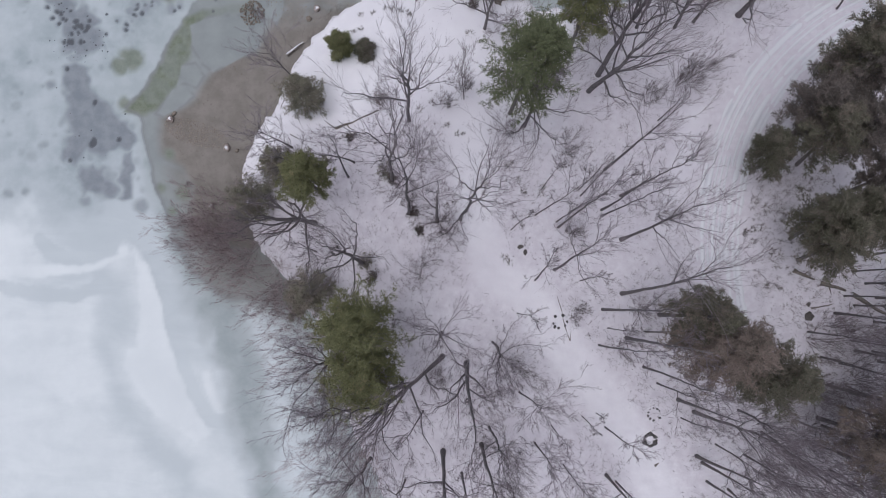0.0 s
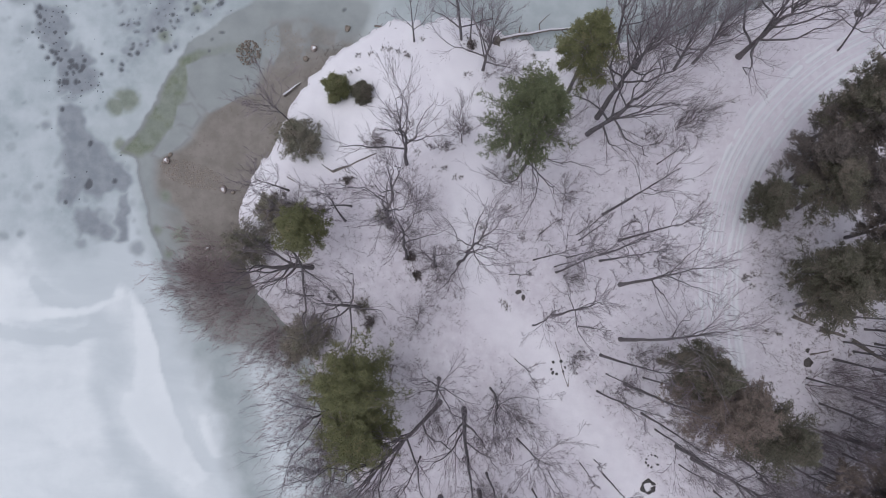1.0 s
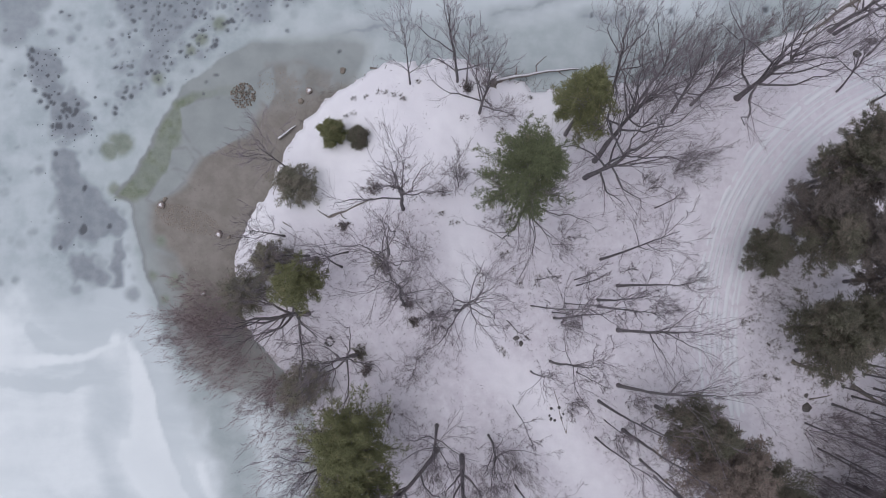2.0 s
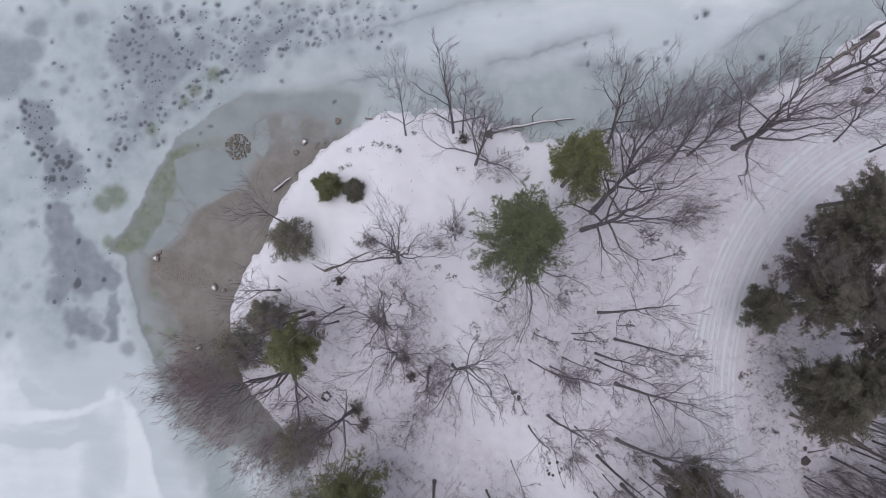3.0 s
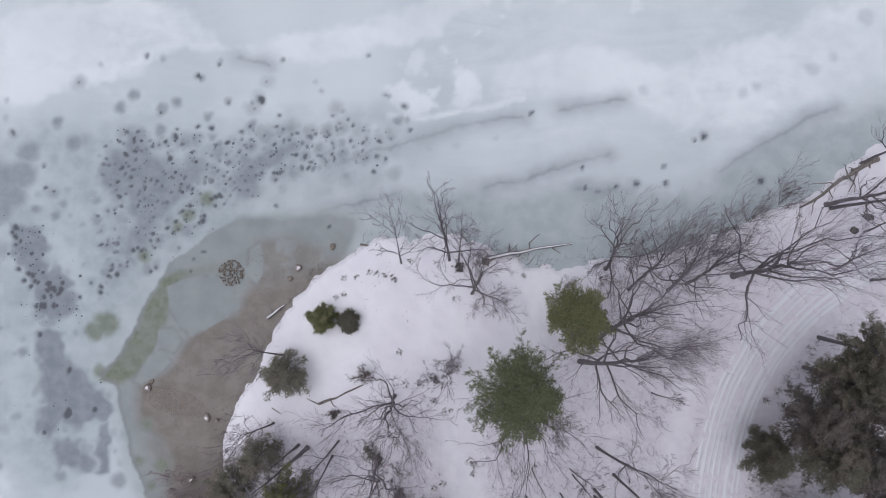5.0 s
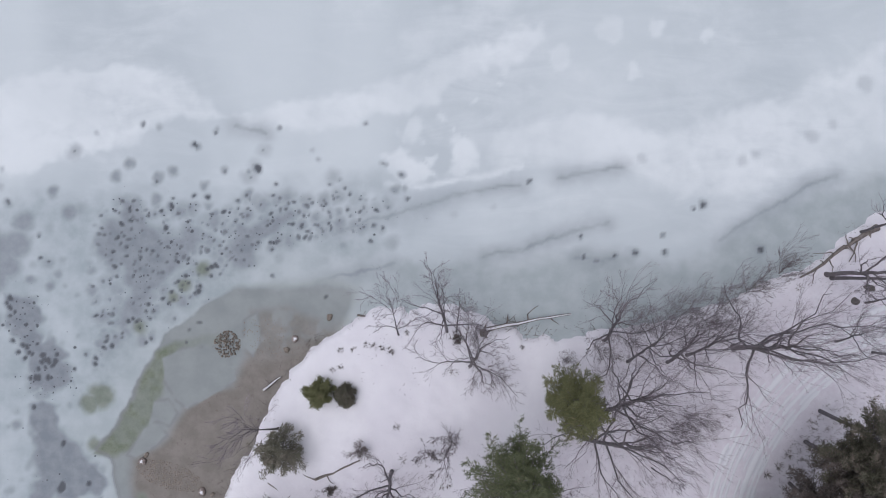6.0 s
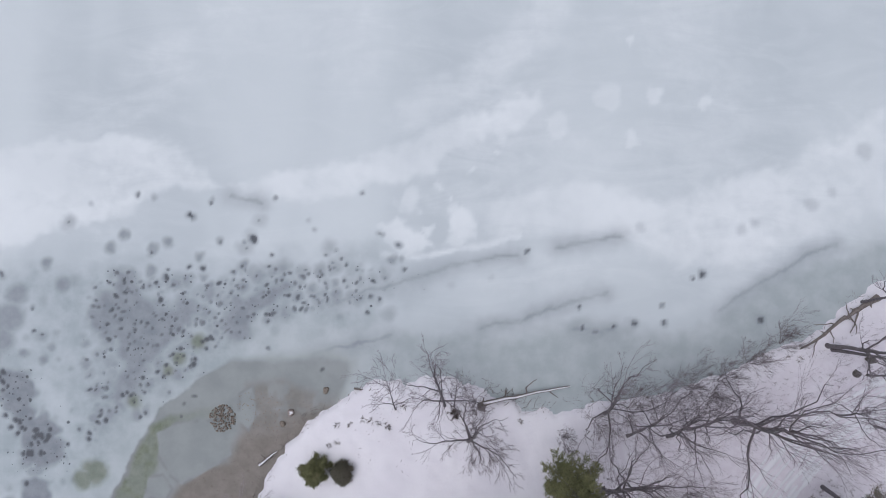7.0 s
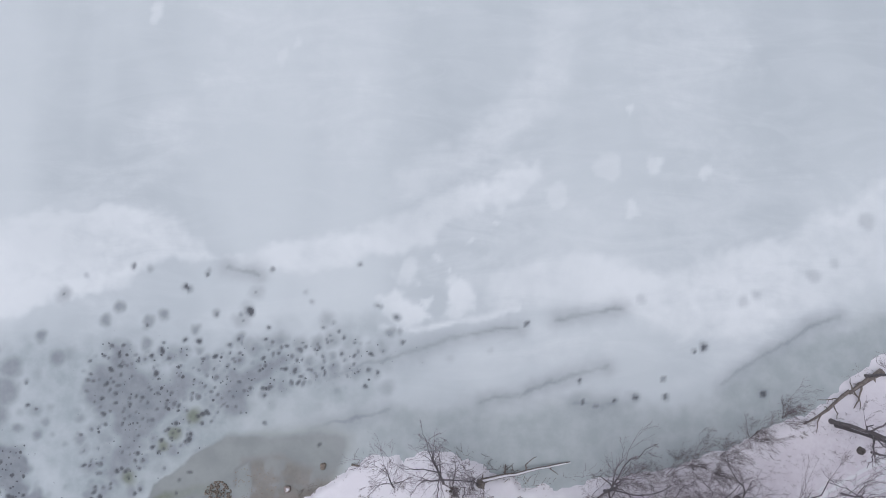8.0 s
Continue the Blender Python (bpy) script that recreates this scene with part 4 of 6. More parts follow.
def sprays(rng, centres, count, length, width, heading=None):
    """Slim pointed sprays of needles, each one blade."""
    p = np.repeat(centres, count, axis=0)
    n = len(p)
    p = p + rng.normal(size=(n, 3)) * length * 0.4
    along = rng.normal(size=(n, 3)) * (1, 1, 0.45)
    if heading is not None:
        along = along * 0.6 + np.repeat(heading, count, axis=0)
    along = unit(along)
    side = unit(np.cross(along, rng.normal(size=(n, 3)) * 0.5 + (0, 0, 1.0)))
    ln = (length * (0.5 + 0.9 * rng.random(n)))[:, None]
    wd = (width * (0.6 + 0.8 * rng.random(n)))[:, None]
    verts = np.stack([p + side * wd, p - side * wd, p + along * ln + np.array([0, 0, -0.2]) * ln], 1)
    return verts.reshape(-1, 3), np.arange(n * 3).reshape(-1, 3)


def conifer(x, y, h, lean, spread, seed, tone):
    """An evergreen: trunk, boughs in uneven whorls, and needle sprays along them."""
    rng = np.random.default_rng(seed)
    looks = {"green": "dark green", "olive": "olive green", "dull": "dull grey-green", "grey": "greyish green", "brown": "dark brownish", "russet": "browning"}
    size = "tall" if h > 12 else "small" if h < 7 else "mid-sized"
    where = "standing in snow on the point" if x < 22 else "in the dense grove beside the trail"
    tree = tagged(new("conifer"), f"{size} {looks[tone]} conifer {where}", "conifer", "evergreens of the point")
    tree.location = (x, y, stand(x, y))
    k = 10
    s = np.linspace(0, 1, k)
    trunk = np.stack([lean[0] * s, lean[1] * s, -0.25 + (h * 0.97 + 0.25) * s], 1)[None]
    r = 0.012 * h + 0.03
    tr = (r * (1 - 0.88 * s))[None]
    part("trunk", mesh_from("trunk", *tubes(trunk, tr, 8), BARK), tree)
    count = int(np.clip(25 * spread * (h / 12) ** 0.4, 34, 112))
    low = 0.46 if h > 12 else 0.30 if h > 9 else 0.12
    u = (np.arange(count) + rng.random(count)) / count
    at = low + (0.985 - low) * u
    f = at * (k - 1)
    i = np.minimum(f.astype(int), k - 2)
    w = (f - i)[:, None]
    start = trunk[0, i] * (1 - w) + trunk[0, i + 1] * w
    azimuth = np.arange(count) * 2.399 + rng.normal(size=count) * 0.35
    shape = np.minimum(1, (1 - u) ** 0.55 * 1.12) * np.minimum(1, 0.72 + u * 1.2)
    length = spread * shape * (0.55 + 0.55 * rng.random(count)) + 0.25
    rise = np.radians(2 + 40 * u + rng.normal(size=count) * 7)
    heading = np.stack([np.cos(azimuth) * np.cos(rise), np.sin(azimuth) * np.cos(rise), np.sin(rise)], 1)
    boughs = strands(rng, start, heading, length, 7, -0.06, 0.025)
    br = (0.012 + 0.012 * length)[:, None] * np.linspace(1, 0.25, 7)[None]
    part("branchwork", mesh_from("branchwork", *tubes(boughs, br, 4), BARK), tree)
    # flat fans of side shoots, tufted with short sprays
    fan = 11
    pick = np.repeat(np.arange(count), fan)
    along = 0.2 + 0.8 * (np.tile(np.arange(fan), count) + rng.random(count * fan)) / fan
    g = np.minimum((along * 6).astype(int), 5)
    q = (along * 6 - g)[:, None]
    foot = boughs[pick, g] * (1 - q) + boughs[pick, g + 1] * q
    way = unit(boughs[pick, g + 1] - boughs[pick, g])
    flat = unit(np.cross(way, (0.0, 0.0, 1.0)) * np.where(np.arange(count * fan) % 2, 1.0, -1.0)[:, None] + rng.normal(size=way.shape) * 0.25)
    turn = np.radians(30 + 28 * rng.random(count * fan))[:, None]
    way = unit(way * np.cos(turn) + flat * np.sin(turn) + (0, 0, 0.12))
    reach = (length[pick] * 0.34 * (1.12 - 0.95 * along) * (0.6 + 0.7 * rng.random(count * fan)) + 0.1)[:, None]
    steps = np.linspace(0.15, 1.0, 4)
    spots = np.concatenate([foot + way * reach * z for z in steps] + [foot])
    ways = np.concatenate([way] * 5)
    v1, f1 = sprays(rng, spots, 4 if tone == "grey" else 6, 0.23, 0.030, ways)
    part("crown", mesh_from("crown", v1, f1, NEEDLES[tone]), tree, f"{looks[tone]} needle sprays")
    return tree


bare_tree(-3.11, 15.89, 18.0, (-0.3, 2.0), 4.6, 0.2, 11)
bare_tree(-2.86, 6.62, 18.0, (0.7, 2.6), 3.4, 0.17, 12)
bare_tree(-4.58, 9.88, 18.0, (-0.9, 2.8), 4.0, 0.19, 13)
bare_tree(2.13, 6.17, 18.0, (1.6, 2.5), 4.6, 0.17, 14)
bare_tree(-0.08, 5.92, 17.8, (0.3, -0.0), 2.2, 0.18, 15)
bare_tree(8.24, 15.56, 12.0, (-0.2, 0.4), 6.0, 0.2, 16)
bare_tree(2.27, 18.14, 8.0, (-0.4, 0.9), 1.8, 0.07, 17)
bare_tree(4.22, 25.69, 8.5, (0.5, 2.9), 4.6, 0.17, 18, 0.25)
bare_tree(-2.73, 28.54, 6.5, (-0.5, 4.0), 2.6, 0.11, 19, 0.22)
bare_tree(2.00, 28.90, 8.6, (-1.2, 6.4), 3.7, 0.17, 20, 0.14, twigs=3)
bare_tree(2.90, 28.90, 6.0, (0.2, 3.2), 2.2, 0.11, 21, 0.2)
bare_tree(15.60, 21.00, 13.5, (2.2, 6.4), 6.8, 0.30, 22, 0.26)
bare_tree(14.60, 19.30, 13.0, (4.4, 1.8), 5.6, 0.27, 24, 0.26)
bare_tree(23.40, 26.20, 9.5, (0.0, 5.0), 5.0, 0.19, 25, 0.18)
bare_tree(25.30, 26.90, 9.0, (2.0, 4.0), 4.4, 0.17, 26, 0.2)
bare_tree(17.50, 28.20, 11.0, (-1.4, 5.4), 5.0, 0.18, 27, 0.18)
bare_tree(19.60, 26.20, 10.0, (1.0, 5.6), 4.8, 0.17, 28, 0.18)
bare_tree(29.90, 27.70, 14.0, (0.8, 2.4), 6.6, 0.30, 29, 0.22)
bare_tree(39.60, 28.42, 9.0, (-2.6, 1.2), 4.2, 0.12, 30)
bare_tree(43.06, 27.43, 9.0, (-2.2, 0.4), 4.0, 0.13, 31)
bare_tree(42.79, 32.18, 8.0, (-2.3, 1.1), 3.6, 0.12, 32)
bare_tree(39.52, 34.94, 15.8, (0.1, -0.1), 3.6, 0.24, 33)
bare_tree(39.90, 34.58, 16.0, (0.2, -0.6), 3.0, 0.2, 34)
bare_tree(43.39, 39.22, 10.0, (0.9, 2.1), 4.0, 0.16, 35)
bare_tree(-14.25, 19.51, 6.5, (-1.8, 1.4), 3.0, 0.12, 36)
bare_tree(-14.68, 13.09, 6.5, (-1.7, 0.0), 3.0, 0.12, 37)
bare_tree(-12.08, 5.58, 9.0, (-5.2, -0.9), 5.0, 0.30, 38, 0.22)
bare_tree(-7.23, 1.73, 15.0, (-1.1, 0.8), 4.0, 0.22, 39)
bare_tree(-11.93, 2.78, 6.0, (-0.0, 0.2), 2.0, 0.12, 40)
bare_tree(-11.34, 10.93, 11.0, (-2.2, -1.4), 2.6, 0.22, 41)
bare_tree(-12.19, 11.16, 8.0, (-1.0, -0.2), 2.0, 0.16, 42)
bare_tree(-8.36, 11.61, 9.0, (-1.2, -1.4), 2.4, 0.12, 43)
bare_tree(-8.95, 10.16, 15.0, (0.7, 0.5), 1.2, 0.12, 44)
bare_tree(0.77, -7.01, 15.0, (-8.0, -6.3), 6.4, 0.26, 45, twigs=5)
bare_tree(0.56, -4.86, 15.0, (0.1, 0.7), 3.3, 0.18, 46, 0.3, twigs=6)
bare_tree(3.02, -7.60, 17.0, (0.2, -4.1), 3.2, 0.27, 47, 0.2, twigs=5)
bare_tree(0.97, -16.02, 18.0, (0.2, -1.5), 3.2, 0.24, 48, twigs=5)
bare_tree(4.60, -15.26, 18.0, (0.2, -0.9), 3.0, 0.2, 49, twigs=5)
bare_tree(5.48, -5.59, 11.0, (1.1, -1.3), 3.4, 0.12, 50, twigs=5)
bare_tree(-1.00, -12.28, 9.0, (-1.6, -1.7), 2.0, 0.1, 51, twigs=5)
bare_tree(-8.16, -7.96, 13.0, (-3.3, 1.6), 5.0, 0.18, 52, twigs=5)
bare_tree(-7.67, -12.33, 13.0, (-3.1, 1.3), 5.0, 0.18, 53, twigs=5)
bare_tree(-6.05, -17.18, 13.0, (-1.7, -0.6), 4.5, 0.18, 54, twigs=5)
bare_tree(2.79, -18.02, 11.0, (0.4, -0.8), 2.6, 0.14, 55, twigs=5)
bare_tree(8.10, -10.29, 10.0, (1.4, -0.1), 3.0, 0.1, 56, twigs=5)
bare_tree(16.08, 11.33, 18.0, (1.4, 1.2), 2.5, 0.15, 57)
bare_tree(17.68, 8.82, 18.0, (1.2, 0.5), 2.3, 0.14, 58)
bare_tree(15.86, 6.80, 18.0, (0.3, -0.1), 1.8, 0.11, 59)
bare_tree(11.61, 5.60, 18.0, (1.1, 1.3), 2.1, 0.12, 60)
bare_tree(9.95, 9.25, 12.5, (-0.2, 0.2), 0.8, 0.06, 61)
bare_tree(7.12, 5.29, 16.8, (-0.0, -0.0), 0.8, 0.06, 62)
bare_tree(13.82, 8.76, 12.2, (-0.5, 0.5), 1.1, 0.08, 63)
bare_tree(17.78, 4.56, 18.0, (1.5, 1.1), 3.0, 0.19, 64)
bare_tree(11.31, 1.47, 18.0, (0.5, 1.9), 2.8, 0.14, 65)
bare_tree(9.49, 0.45, 18.0, (-1.1, 2.4), 1.6, 0.09, 66)
bare_tree(13.85, 0.49, 12.0, (-0.0, 0.4), 0.8, 0.07, 67)
bare_tree(17.80, -0.68, 18.0, (2.7, 1.6), 3.3, 0.2, 68)
bare_tree(15.99, -2.23, 18.0, (0.3, 0.4), 2.1, 0.16, 69)
bare_tree(16.53, -3.99, 9.0, (0.0, 0.2), 0.8, 0.07, 70)
bare_tree(20.06, -4.26, 14.2, (0.1, 1.0), 1.1, 0.1, 71)
bare_tree(18.29, -4.88, 18.0, (1.1, 0.4), 1.5, 0.18, 72)
bare_tree(22.77, -4.88, 12.0, (0.1, 0.3), 1.3, 0.1, 73)
bare_tree(15.66, -5.64, 18.0, (0.7, 0.6), 1.5, 0.1, 74)
bare_tree(19.87, -7.59, 18.0, (-0.0, -0.0), 2.1, 0.13, 75)
bare_tree(23.16, -10.62, 13.0, (0.1, 0.4), 1.6, 0.18, 76)
bare_tree(24.68, -11.71, 17.5, (0.3, 0.9), 3.0, 0.19, 77)
bare_tree(23.46, -12.30, 8.5, (0.1, 0.2), 1.1, 0.08, 78)
bare_tree(24.86, -15.80, 13.0, (0.6, 1.0), 2.3, 0.19, 79)
bare_tree(25.40, -16.40, 11.8, (0.3, 0.4), 1.8, 0.17, 80)
bare_tree(25.80, -18.10, 9.5, (0.1, 0.0), 1.6, 0.15, 81)
bare_tree(16.39, -17.78, 11.5, (0.0, -0.0), 1.8, 0.16, 82)
bare_tree(17.31, -18.36, 10.5, (0.3, 0.2), 1.5, 0.11, 83)
bare_tree(16.26, -13.33, 10.8, (0.2, 0.4), 1.5, 0.1, 84)
bare_tree(15.42, -12.05, 3.8, (0.1, 0.2), 0.5, 0.06, 85)
bare_tree(11.17, -13.32, 8.8, (0.0, 0.0), 1.0, 0.06, 86)
bare_tree(14.09, -12.38, 6.8, (-0.1, -0.1), 0.8, 0.06, 87)
bare_tree(36.82, -12.72, 10.5, (-0.0, -0.2), 1.8, 0.15, 88, twigs=5)
bare_tree(33.10, -15.15, 11.0, (-0.2, -0.4), 2.0, 0.17, 89, twigs=5)
bare_tree(35.23, -14.11, 10.2, (-0.0, -0.2), 1.6, 0.13, 90, twigs=5)
bare_tree(41.10, -9.78, 8.5, (-0.1, -0.8), 1.8, 0.2, 91, twigs=5)
bare_tree(36.80, 2.37, 5.0, (0.1, 0.2), 0.8, 0.09, 92, twigs=5)
bare_tree(35.62, -3.91, 9.0, (0.0, -0.3), 1.6, 0.1, 93, twigs=5)
bare_tree(38.16, -2.07, 9.2, (0.1, -0.4), 1.3, 0.15, 94, twigs=5)
bare_tree(36.81, -6.26, 9.5, (-0.2, -0.7), 2.0, 0.12, 95, twigs=5)
bare_tree(40.04, -5.58, 10.0, (-0.2, -0.7), 2.0, 0.14, 96, twigs=5)
bare_tree(29.38, -15.59, 11.2, (-0.0, -0.0), 2.1, 0.12, 97, twigs=5)
bare_tree(39.49, -14.06, 9.5, (-0.2, -0.8), 2.1, 0.16, 98, twigs=5)
bare_tree(37.35, -8.90, 10.5, (-0.1, -0.3), 1.8, 0.12, 99, twigs=5)
bare_tree(7.81, -2.78, 15.8, (-0.1, -0.3), 1.0, 0.05, 100)
bare_tree(17.96, 10.10, 4.5, (0.3, 0.4), 0.8, 0.05, 101)
bare_tree(13.56, 9.29, 9.2, (0.5, 0.7), 1.2, 0.07, 102)
bare_tree(15.86, 7.42, 15.2, (0.6, 0.8), 2.2, 0.13, 103)
bare_tree(12.64, 7.03, 12.2, (0.3, 0.2), 1.2, 0.08, 104)
bare_tree(11.48, 6.14, 11.0, (0.3, 0.3), 1.2, 0.08, 105)
bare_tree(9.42, 6.74, 18.0, (1.2, 0.5), 1.6, 0.08, 106)
bare_tree(21.41, 16.45, 7.8, (0.0, 0.2), 1.0, 0.08, 108)
bare_tree(5.28, -13.62, 15.8, (0.5, 0.2), 4, 0.12, 110, twigs=5)
bare_tree(9.63, -14.98, 11.8, (0.4, 0.3), 3, 0.1, 111, twigs=5)
bare_tree(-2.60, -19.01, 11.5, (0.5, -0.1), 3.4, 0.12, 112, twigs=5)
bare_tree(7.11, -18.80, 10.5, (0.2, 0.1), 3.4, 0.12, 113, twigs=5)
bare_tree(28.80, -11.41, 11.0, (-0.2, -0.5), 3.8, 0.12, 114, twigs=5)
bare_tree(30.96, -13.42, 11.0, (-0.2, -0.5), 4, 0.13, 115, twigs=5)
bare_tree(34.71, -16.38, 10.0, (-0.2, -0.7), 4, 0.14, 116, twigs=5)
bare_tree(38.96, -10.94, 10.2, (-0.2, -0.7), 4, 0.13, 117, twigs=5)
bare_tree(31.52, -17.05, 9.8, (-0.4, -0.7), 4, 0.12, 118, twigs=5)
bare_tree(37.36, -16.77, 9.5, (-0.3, -0.8), 4, 0.14, 119, twigs=5)
bare_tree(34.15, -12.22, 9.5, (-0.2, -0.7), 3.6, 0.12, 120, twigs=5)
bare_tree(26.70, -14.67, 9.8, (-0.1, -0.2), 3.2, 0.1, 121, twigs=5)
bare_tree(40.02, -17.69, 9.2, (-0.6, -1.1), 4, 0.14, 122, twigs=5)
bare_tree(42.19, -6.54, 9.5, (-0.1, -0.6), 3, 0.14, 123, twigs=5)
bare_tree(40.05, -1.28, 9.8, (0.1, -0.1), 2.6, 0.12, 124, twigs=5)
bare_tree(27.83, -18.78, 9.2, (-0.4, -0.6), 3, 0.13, 125, twigs=5)
bare_tree(36.31, -18.90, 9.2, (-0.5, -1.0), 3, 0.14, 126, twigs=5)
bare_tree(41.94, -2.81, 9.8, (-0.0, -0.3), 2.8, 0.12, 127, twigs=5)
bare_tree(21.25, -9.12, 12.0, (-0.1, -0.1), 2.6, 0.1, 128)
bare_tree(12.37, -16.94, 9.8, (0.1, 0.0), 2.4, 0.08, 129)
bare_tree(40.06, 1.98, 13.2, (-0.0, -0.2), 3.2, 0.1, 130, twigs=5)
bare_tree(41.25, 0.84, 12.8, (0.0, -0.3), 3.2, 0.1, 131, twigs=5)
bare_tree(39.08, -0.40, 13.2, (0.1, -0.1), 3.2, 0.09, 132, twigs=5)
bare_tree(42.22, -0.53, 12.5, (0.1, -0.2), 3.2, 0.12, 133, twigs=5)
bare_tree(43.01, -3.40, 12.2, (-0.1, -0.3), 3.2, 0.1, 134, twigs=5)
bare_tree(41.65, -5.61, 12.2, (-0.1, -0.7), 3.2, 0.1, 135, twigs=5)
bare_tree(39.61, -4.63, 12.0, (0.0, -0.6), 3.2, 0.09, 136, twigs=5)
bare_tree(43.25, -8.20, 12.0, (-0.2, -0.7), 3.2, 0.12, 137, twigs=5)
bare_tree(38.53, -6.82, 11.8, (-0.0, -0.6), 3.2, 0.08, 138, twigs=5)
bare_tree(35.74, -8.44, 11.0, (-0.2, -0.5), 3.2, 0.08, 139, twigs=5)
bare_tree(42.51, 3.73, 12.2, (0.1, 0.1), 3.2, 0.1, 140, twigs=5)
conifer(6.80, 16.80, 16.5, (1.1, 1.6), 4.3, 141, "green")
conifer(12.80, 23.70, 16.0, (-0.6, 0.3), 3.0, 142, "olive")
conifer(-6.20, -4.40, 15.5, (-0.2, 0.2), 4.3, 143, "olive")
conifer(-5.60, -7.80, 14.5, (-0.2, -0.2), 4.1, 144, "olive")
conifer(-12.20, -1.20, 6.5, (0.0, 0.0), 2.8, 145, "grey")
conifer(22.50, -5.20, 17.5, (0.2, 0.2), 3.9, 146, "russet")
conifer(21.40, -2.60, 15.5, (0.2, 0.2), 2.7, 169, "dull")
conifer(26.00, -6.90, 17.0, (0.2, 0.0), 3.5, 147, "dull")
conifer(37.60, 21.90, 16.0, (-2.1, -0.8), 2.7, 148, "dull")
conifer(36.08, 19.03, 15.0, (-2.3, -0.3), 3.0, 149, "dull")
conifer(36.73, 18.73, 15.0, (-2.1, -1.5), 3.4, 150, "brown")
conifer(31.30, 11.90, 10.0, (-3.1, 0.3), 2.5, 151, "dull")
conifer(34.42, 15.19, 13.0, (-3.3, 0.3), 3.4, 152, "brown")
conifer(34.95, 12.26, 14.0, (-3.5, 0.9), 3.1, 153, "dull")
conifer(34.15, 4.97, 13.0, (-2.3, 1.4), 2.9, 154, "dull")
conifer(34.90, 2.90, 13.5, (-2.3, 1.6), 3.2, 155, "dull")
conifer(37.12, 13.15, 15.0, (-2.8, 0.3), 3.5, 156, "brown")
conifer(36.83, 5.70, 14.0, (-2.3, 0.7), 2.9, 157, "dull")
conifer(39.60, 9.60, 14.0, (-2.6, 0.4), 2.5, 170, "brown")
conifer(36.40, -12.00, 16.0, (0.0, 0.0), 4.3, 158, "russet")
conifer(38.30, -15.20, 16.0, (0.0, 0.0), 4.2, 159, "brown")
conifer(39.50, -9.50, 15.0, (0.0, 0.0), 3.0, 160, "dull")
conifer(40.07, 6.36, 14.0, (-3.1, -0.6), 3.2, 161, "dull")
conifer(-11.40, 8.40, 13.0, (0.1, 0.1), 2.5, 162, "olive")
conifer(-15.40, 10.60, 6.0, (0.1, 0.1), 2.3, 163, "grey")
conifer(-18.10, 7.50, 4.6, (-0.3, 0.0), 2.7, 164, "grey")
conifer(-13.50, 17.90, 4.8, (0.1, 0.1), 2.6, 165, "grey")
conifer(-10.20, 23.10, 3.4, (0.1, 0.1), 1.4, 166, "olive")
conifer(-7.70, 22.90, 1.9, (0.1, 0.1), 0.85, 167, "dull")
shrub(-22.80, 6.20, 3.4, (-0.5, -0.6), 2.8, 168, "dense")
shrub(-22.60, 4.20, 3.4, (-0.6, -0.6), 3.0, 169, "dense")
shrub(-19.60, 1.60, 4.0, (-0.8, -0.6), 3.0, 170, "dense")
shrub(-21.20, 7.20, 4.0, (-0.8, -0.6), 2.8, 171, "dense")
shrub(-16.34, -1.27, 4.5, (-0.6, -0.6), 2.6, 172, "dense")
shrub(-21.00, 4.80, 4.4, (-0.8, -0.6), 2.6, 173, "dense")
shrub(-18.60, 3.40, 4.8, (-1.4, -0.6), 2.8, 174, "dense")
shrub(-15.58, 0.01, 5.0, (-1.0, -0.6), 2.6, 175, "dense")
shrub(-13.43, -2.43, 4.5, (-0.8, -0.6), 2.2, 176, "dense")
shrub(-21.40, 2.60, 4.0, (-0.8, -0.6), 2.4, 177, "dense")
shrub(-9.67, -6.40, 4.5, (-1.8, -0.6), 2.6, 178, "dense")
shrub(-8.66, -9.38, 5.0, (-2.2, -0.6), 2.8, 179, "dense")
shrub(-7.84, -12.35, 4.5, (-2.0, -0.6), 2.6, 180, "dense")
shrub(-6.70, -15.02, 5.0, (-2.2, -0.6), 2.8, 181, "dense")
shrub(-5.91, -17.72, 4.5, (-1.8, -0.6), 2.6, 182, "dense")
shrub(-5.09, -20.38, 5.0, (-2.0, -0.6), 2.8, 183, "dense")
shrub(-11.19, -5.39, 4.0, (-1.6, -0.6), 2.2, 184, "dense")
shrub(37.89, -3.53, 3.5, (0.0, 0.0), 2.2, 185, "twiggy")
shrub(40.03, -8.24, 3.5, (0.0, 0.0), 2.4, 186, "twiggy")
shrub(42.19, -5.48, 3.5, (0.0, 0.0), 2.4, 187, "twiggy")
shrub(36.28, -10.01, 3.0, (0.0, 0.0), 2.2, 188, "twiggy")
shrub(34.13, -8.52, 3.0, (0.0, 0.0), 2, 189, "twiggy")
shrub(38.96, -12.52, 3.5, (0.0, 0.0), 2.4, 190, "twiggy")
shrub(30.99, -16.55, 3.0, (0.0, 0.0), 2.2, 191, "twiggy")
shrub(42.76, -1.15, 3.0, (0.0, 0.0), 2.2, 192, "twiggy")
shrub(-2.28, 12.14, 4.5, (0.0, 0.0), 2.2, 193, "twiggy")
shrub(-1.63, 0.60, 3.5, (0.0, 0.0), 2.0, 194, "twiggy")
shrub(0.16, 5.91, 3.5, (0.0, 0.0), 1.8, 195, "twiggy")
shrub(-2.71, 7.04, 3.0, (0.0, 0.0), 1.6, 196, "twiggy")
shrub(0.89, 4.81, 2.5, (0.0, 0.0), 1.5, 197, "twiggy")
shrub(6.63, -7.15, 3.5, (0.0, 0.0), 2.2, 198, "twiggy")
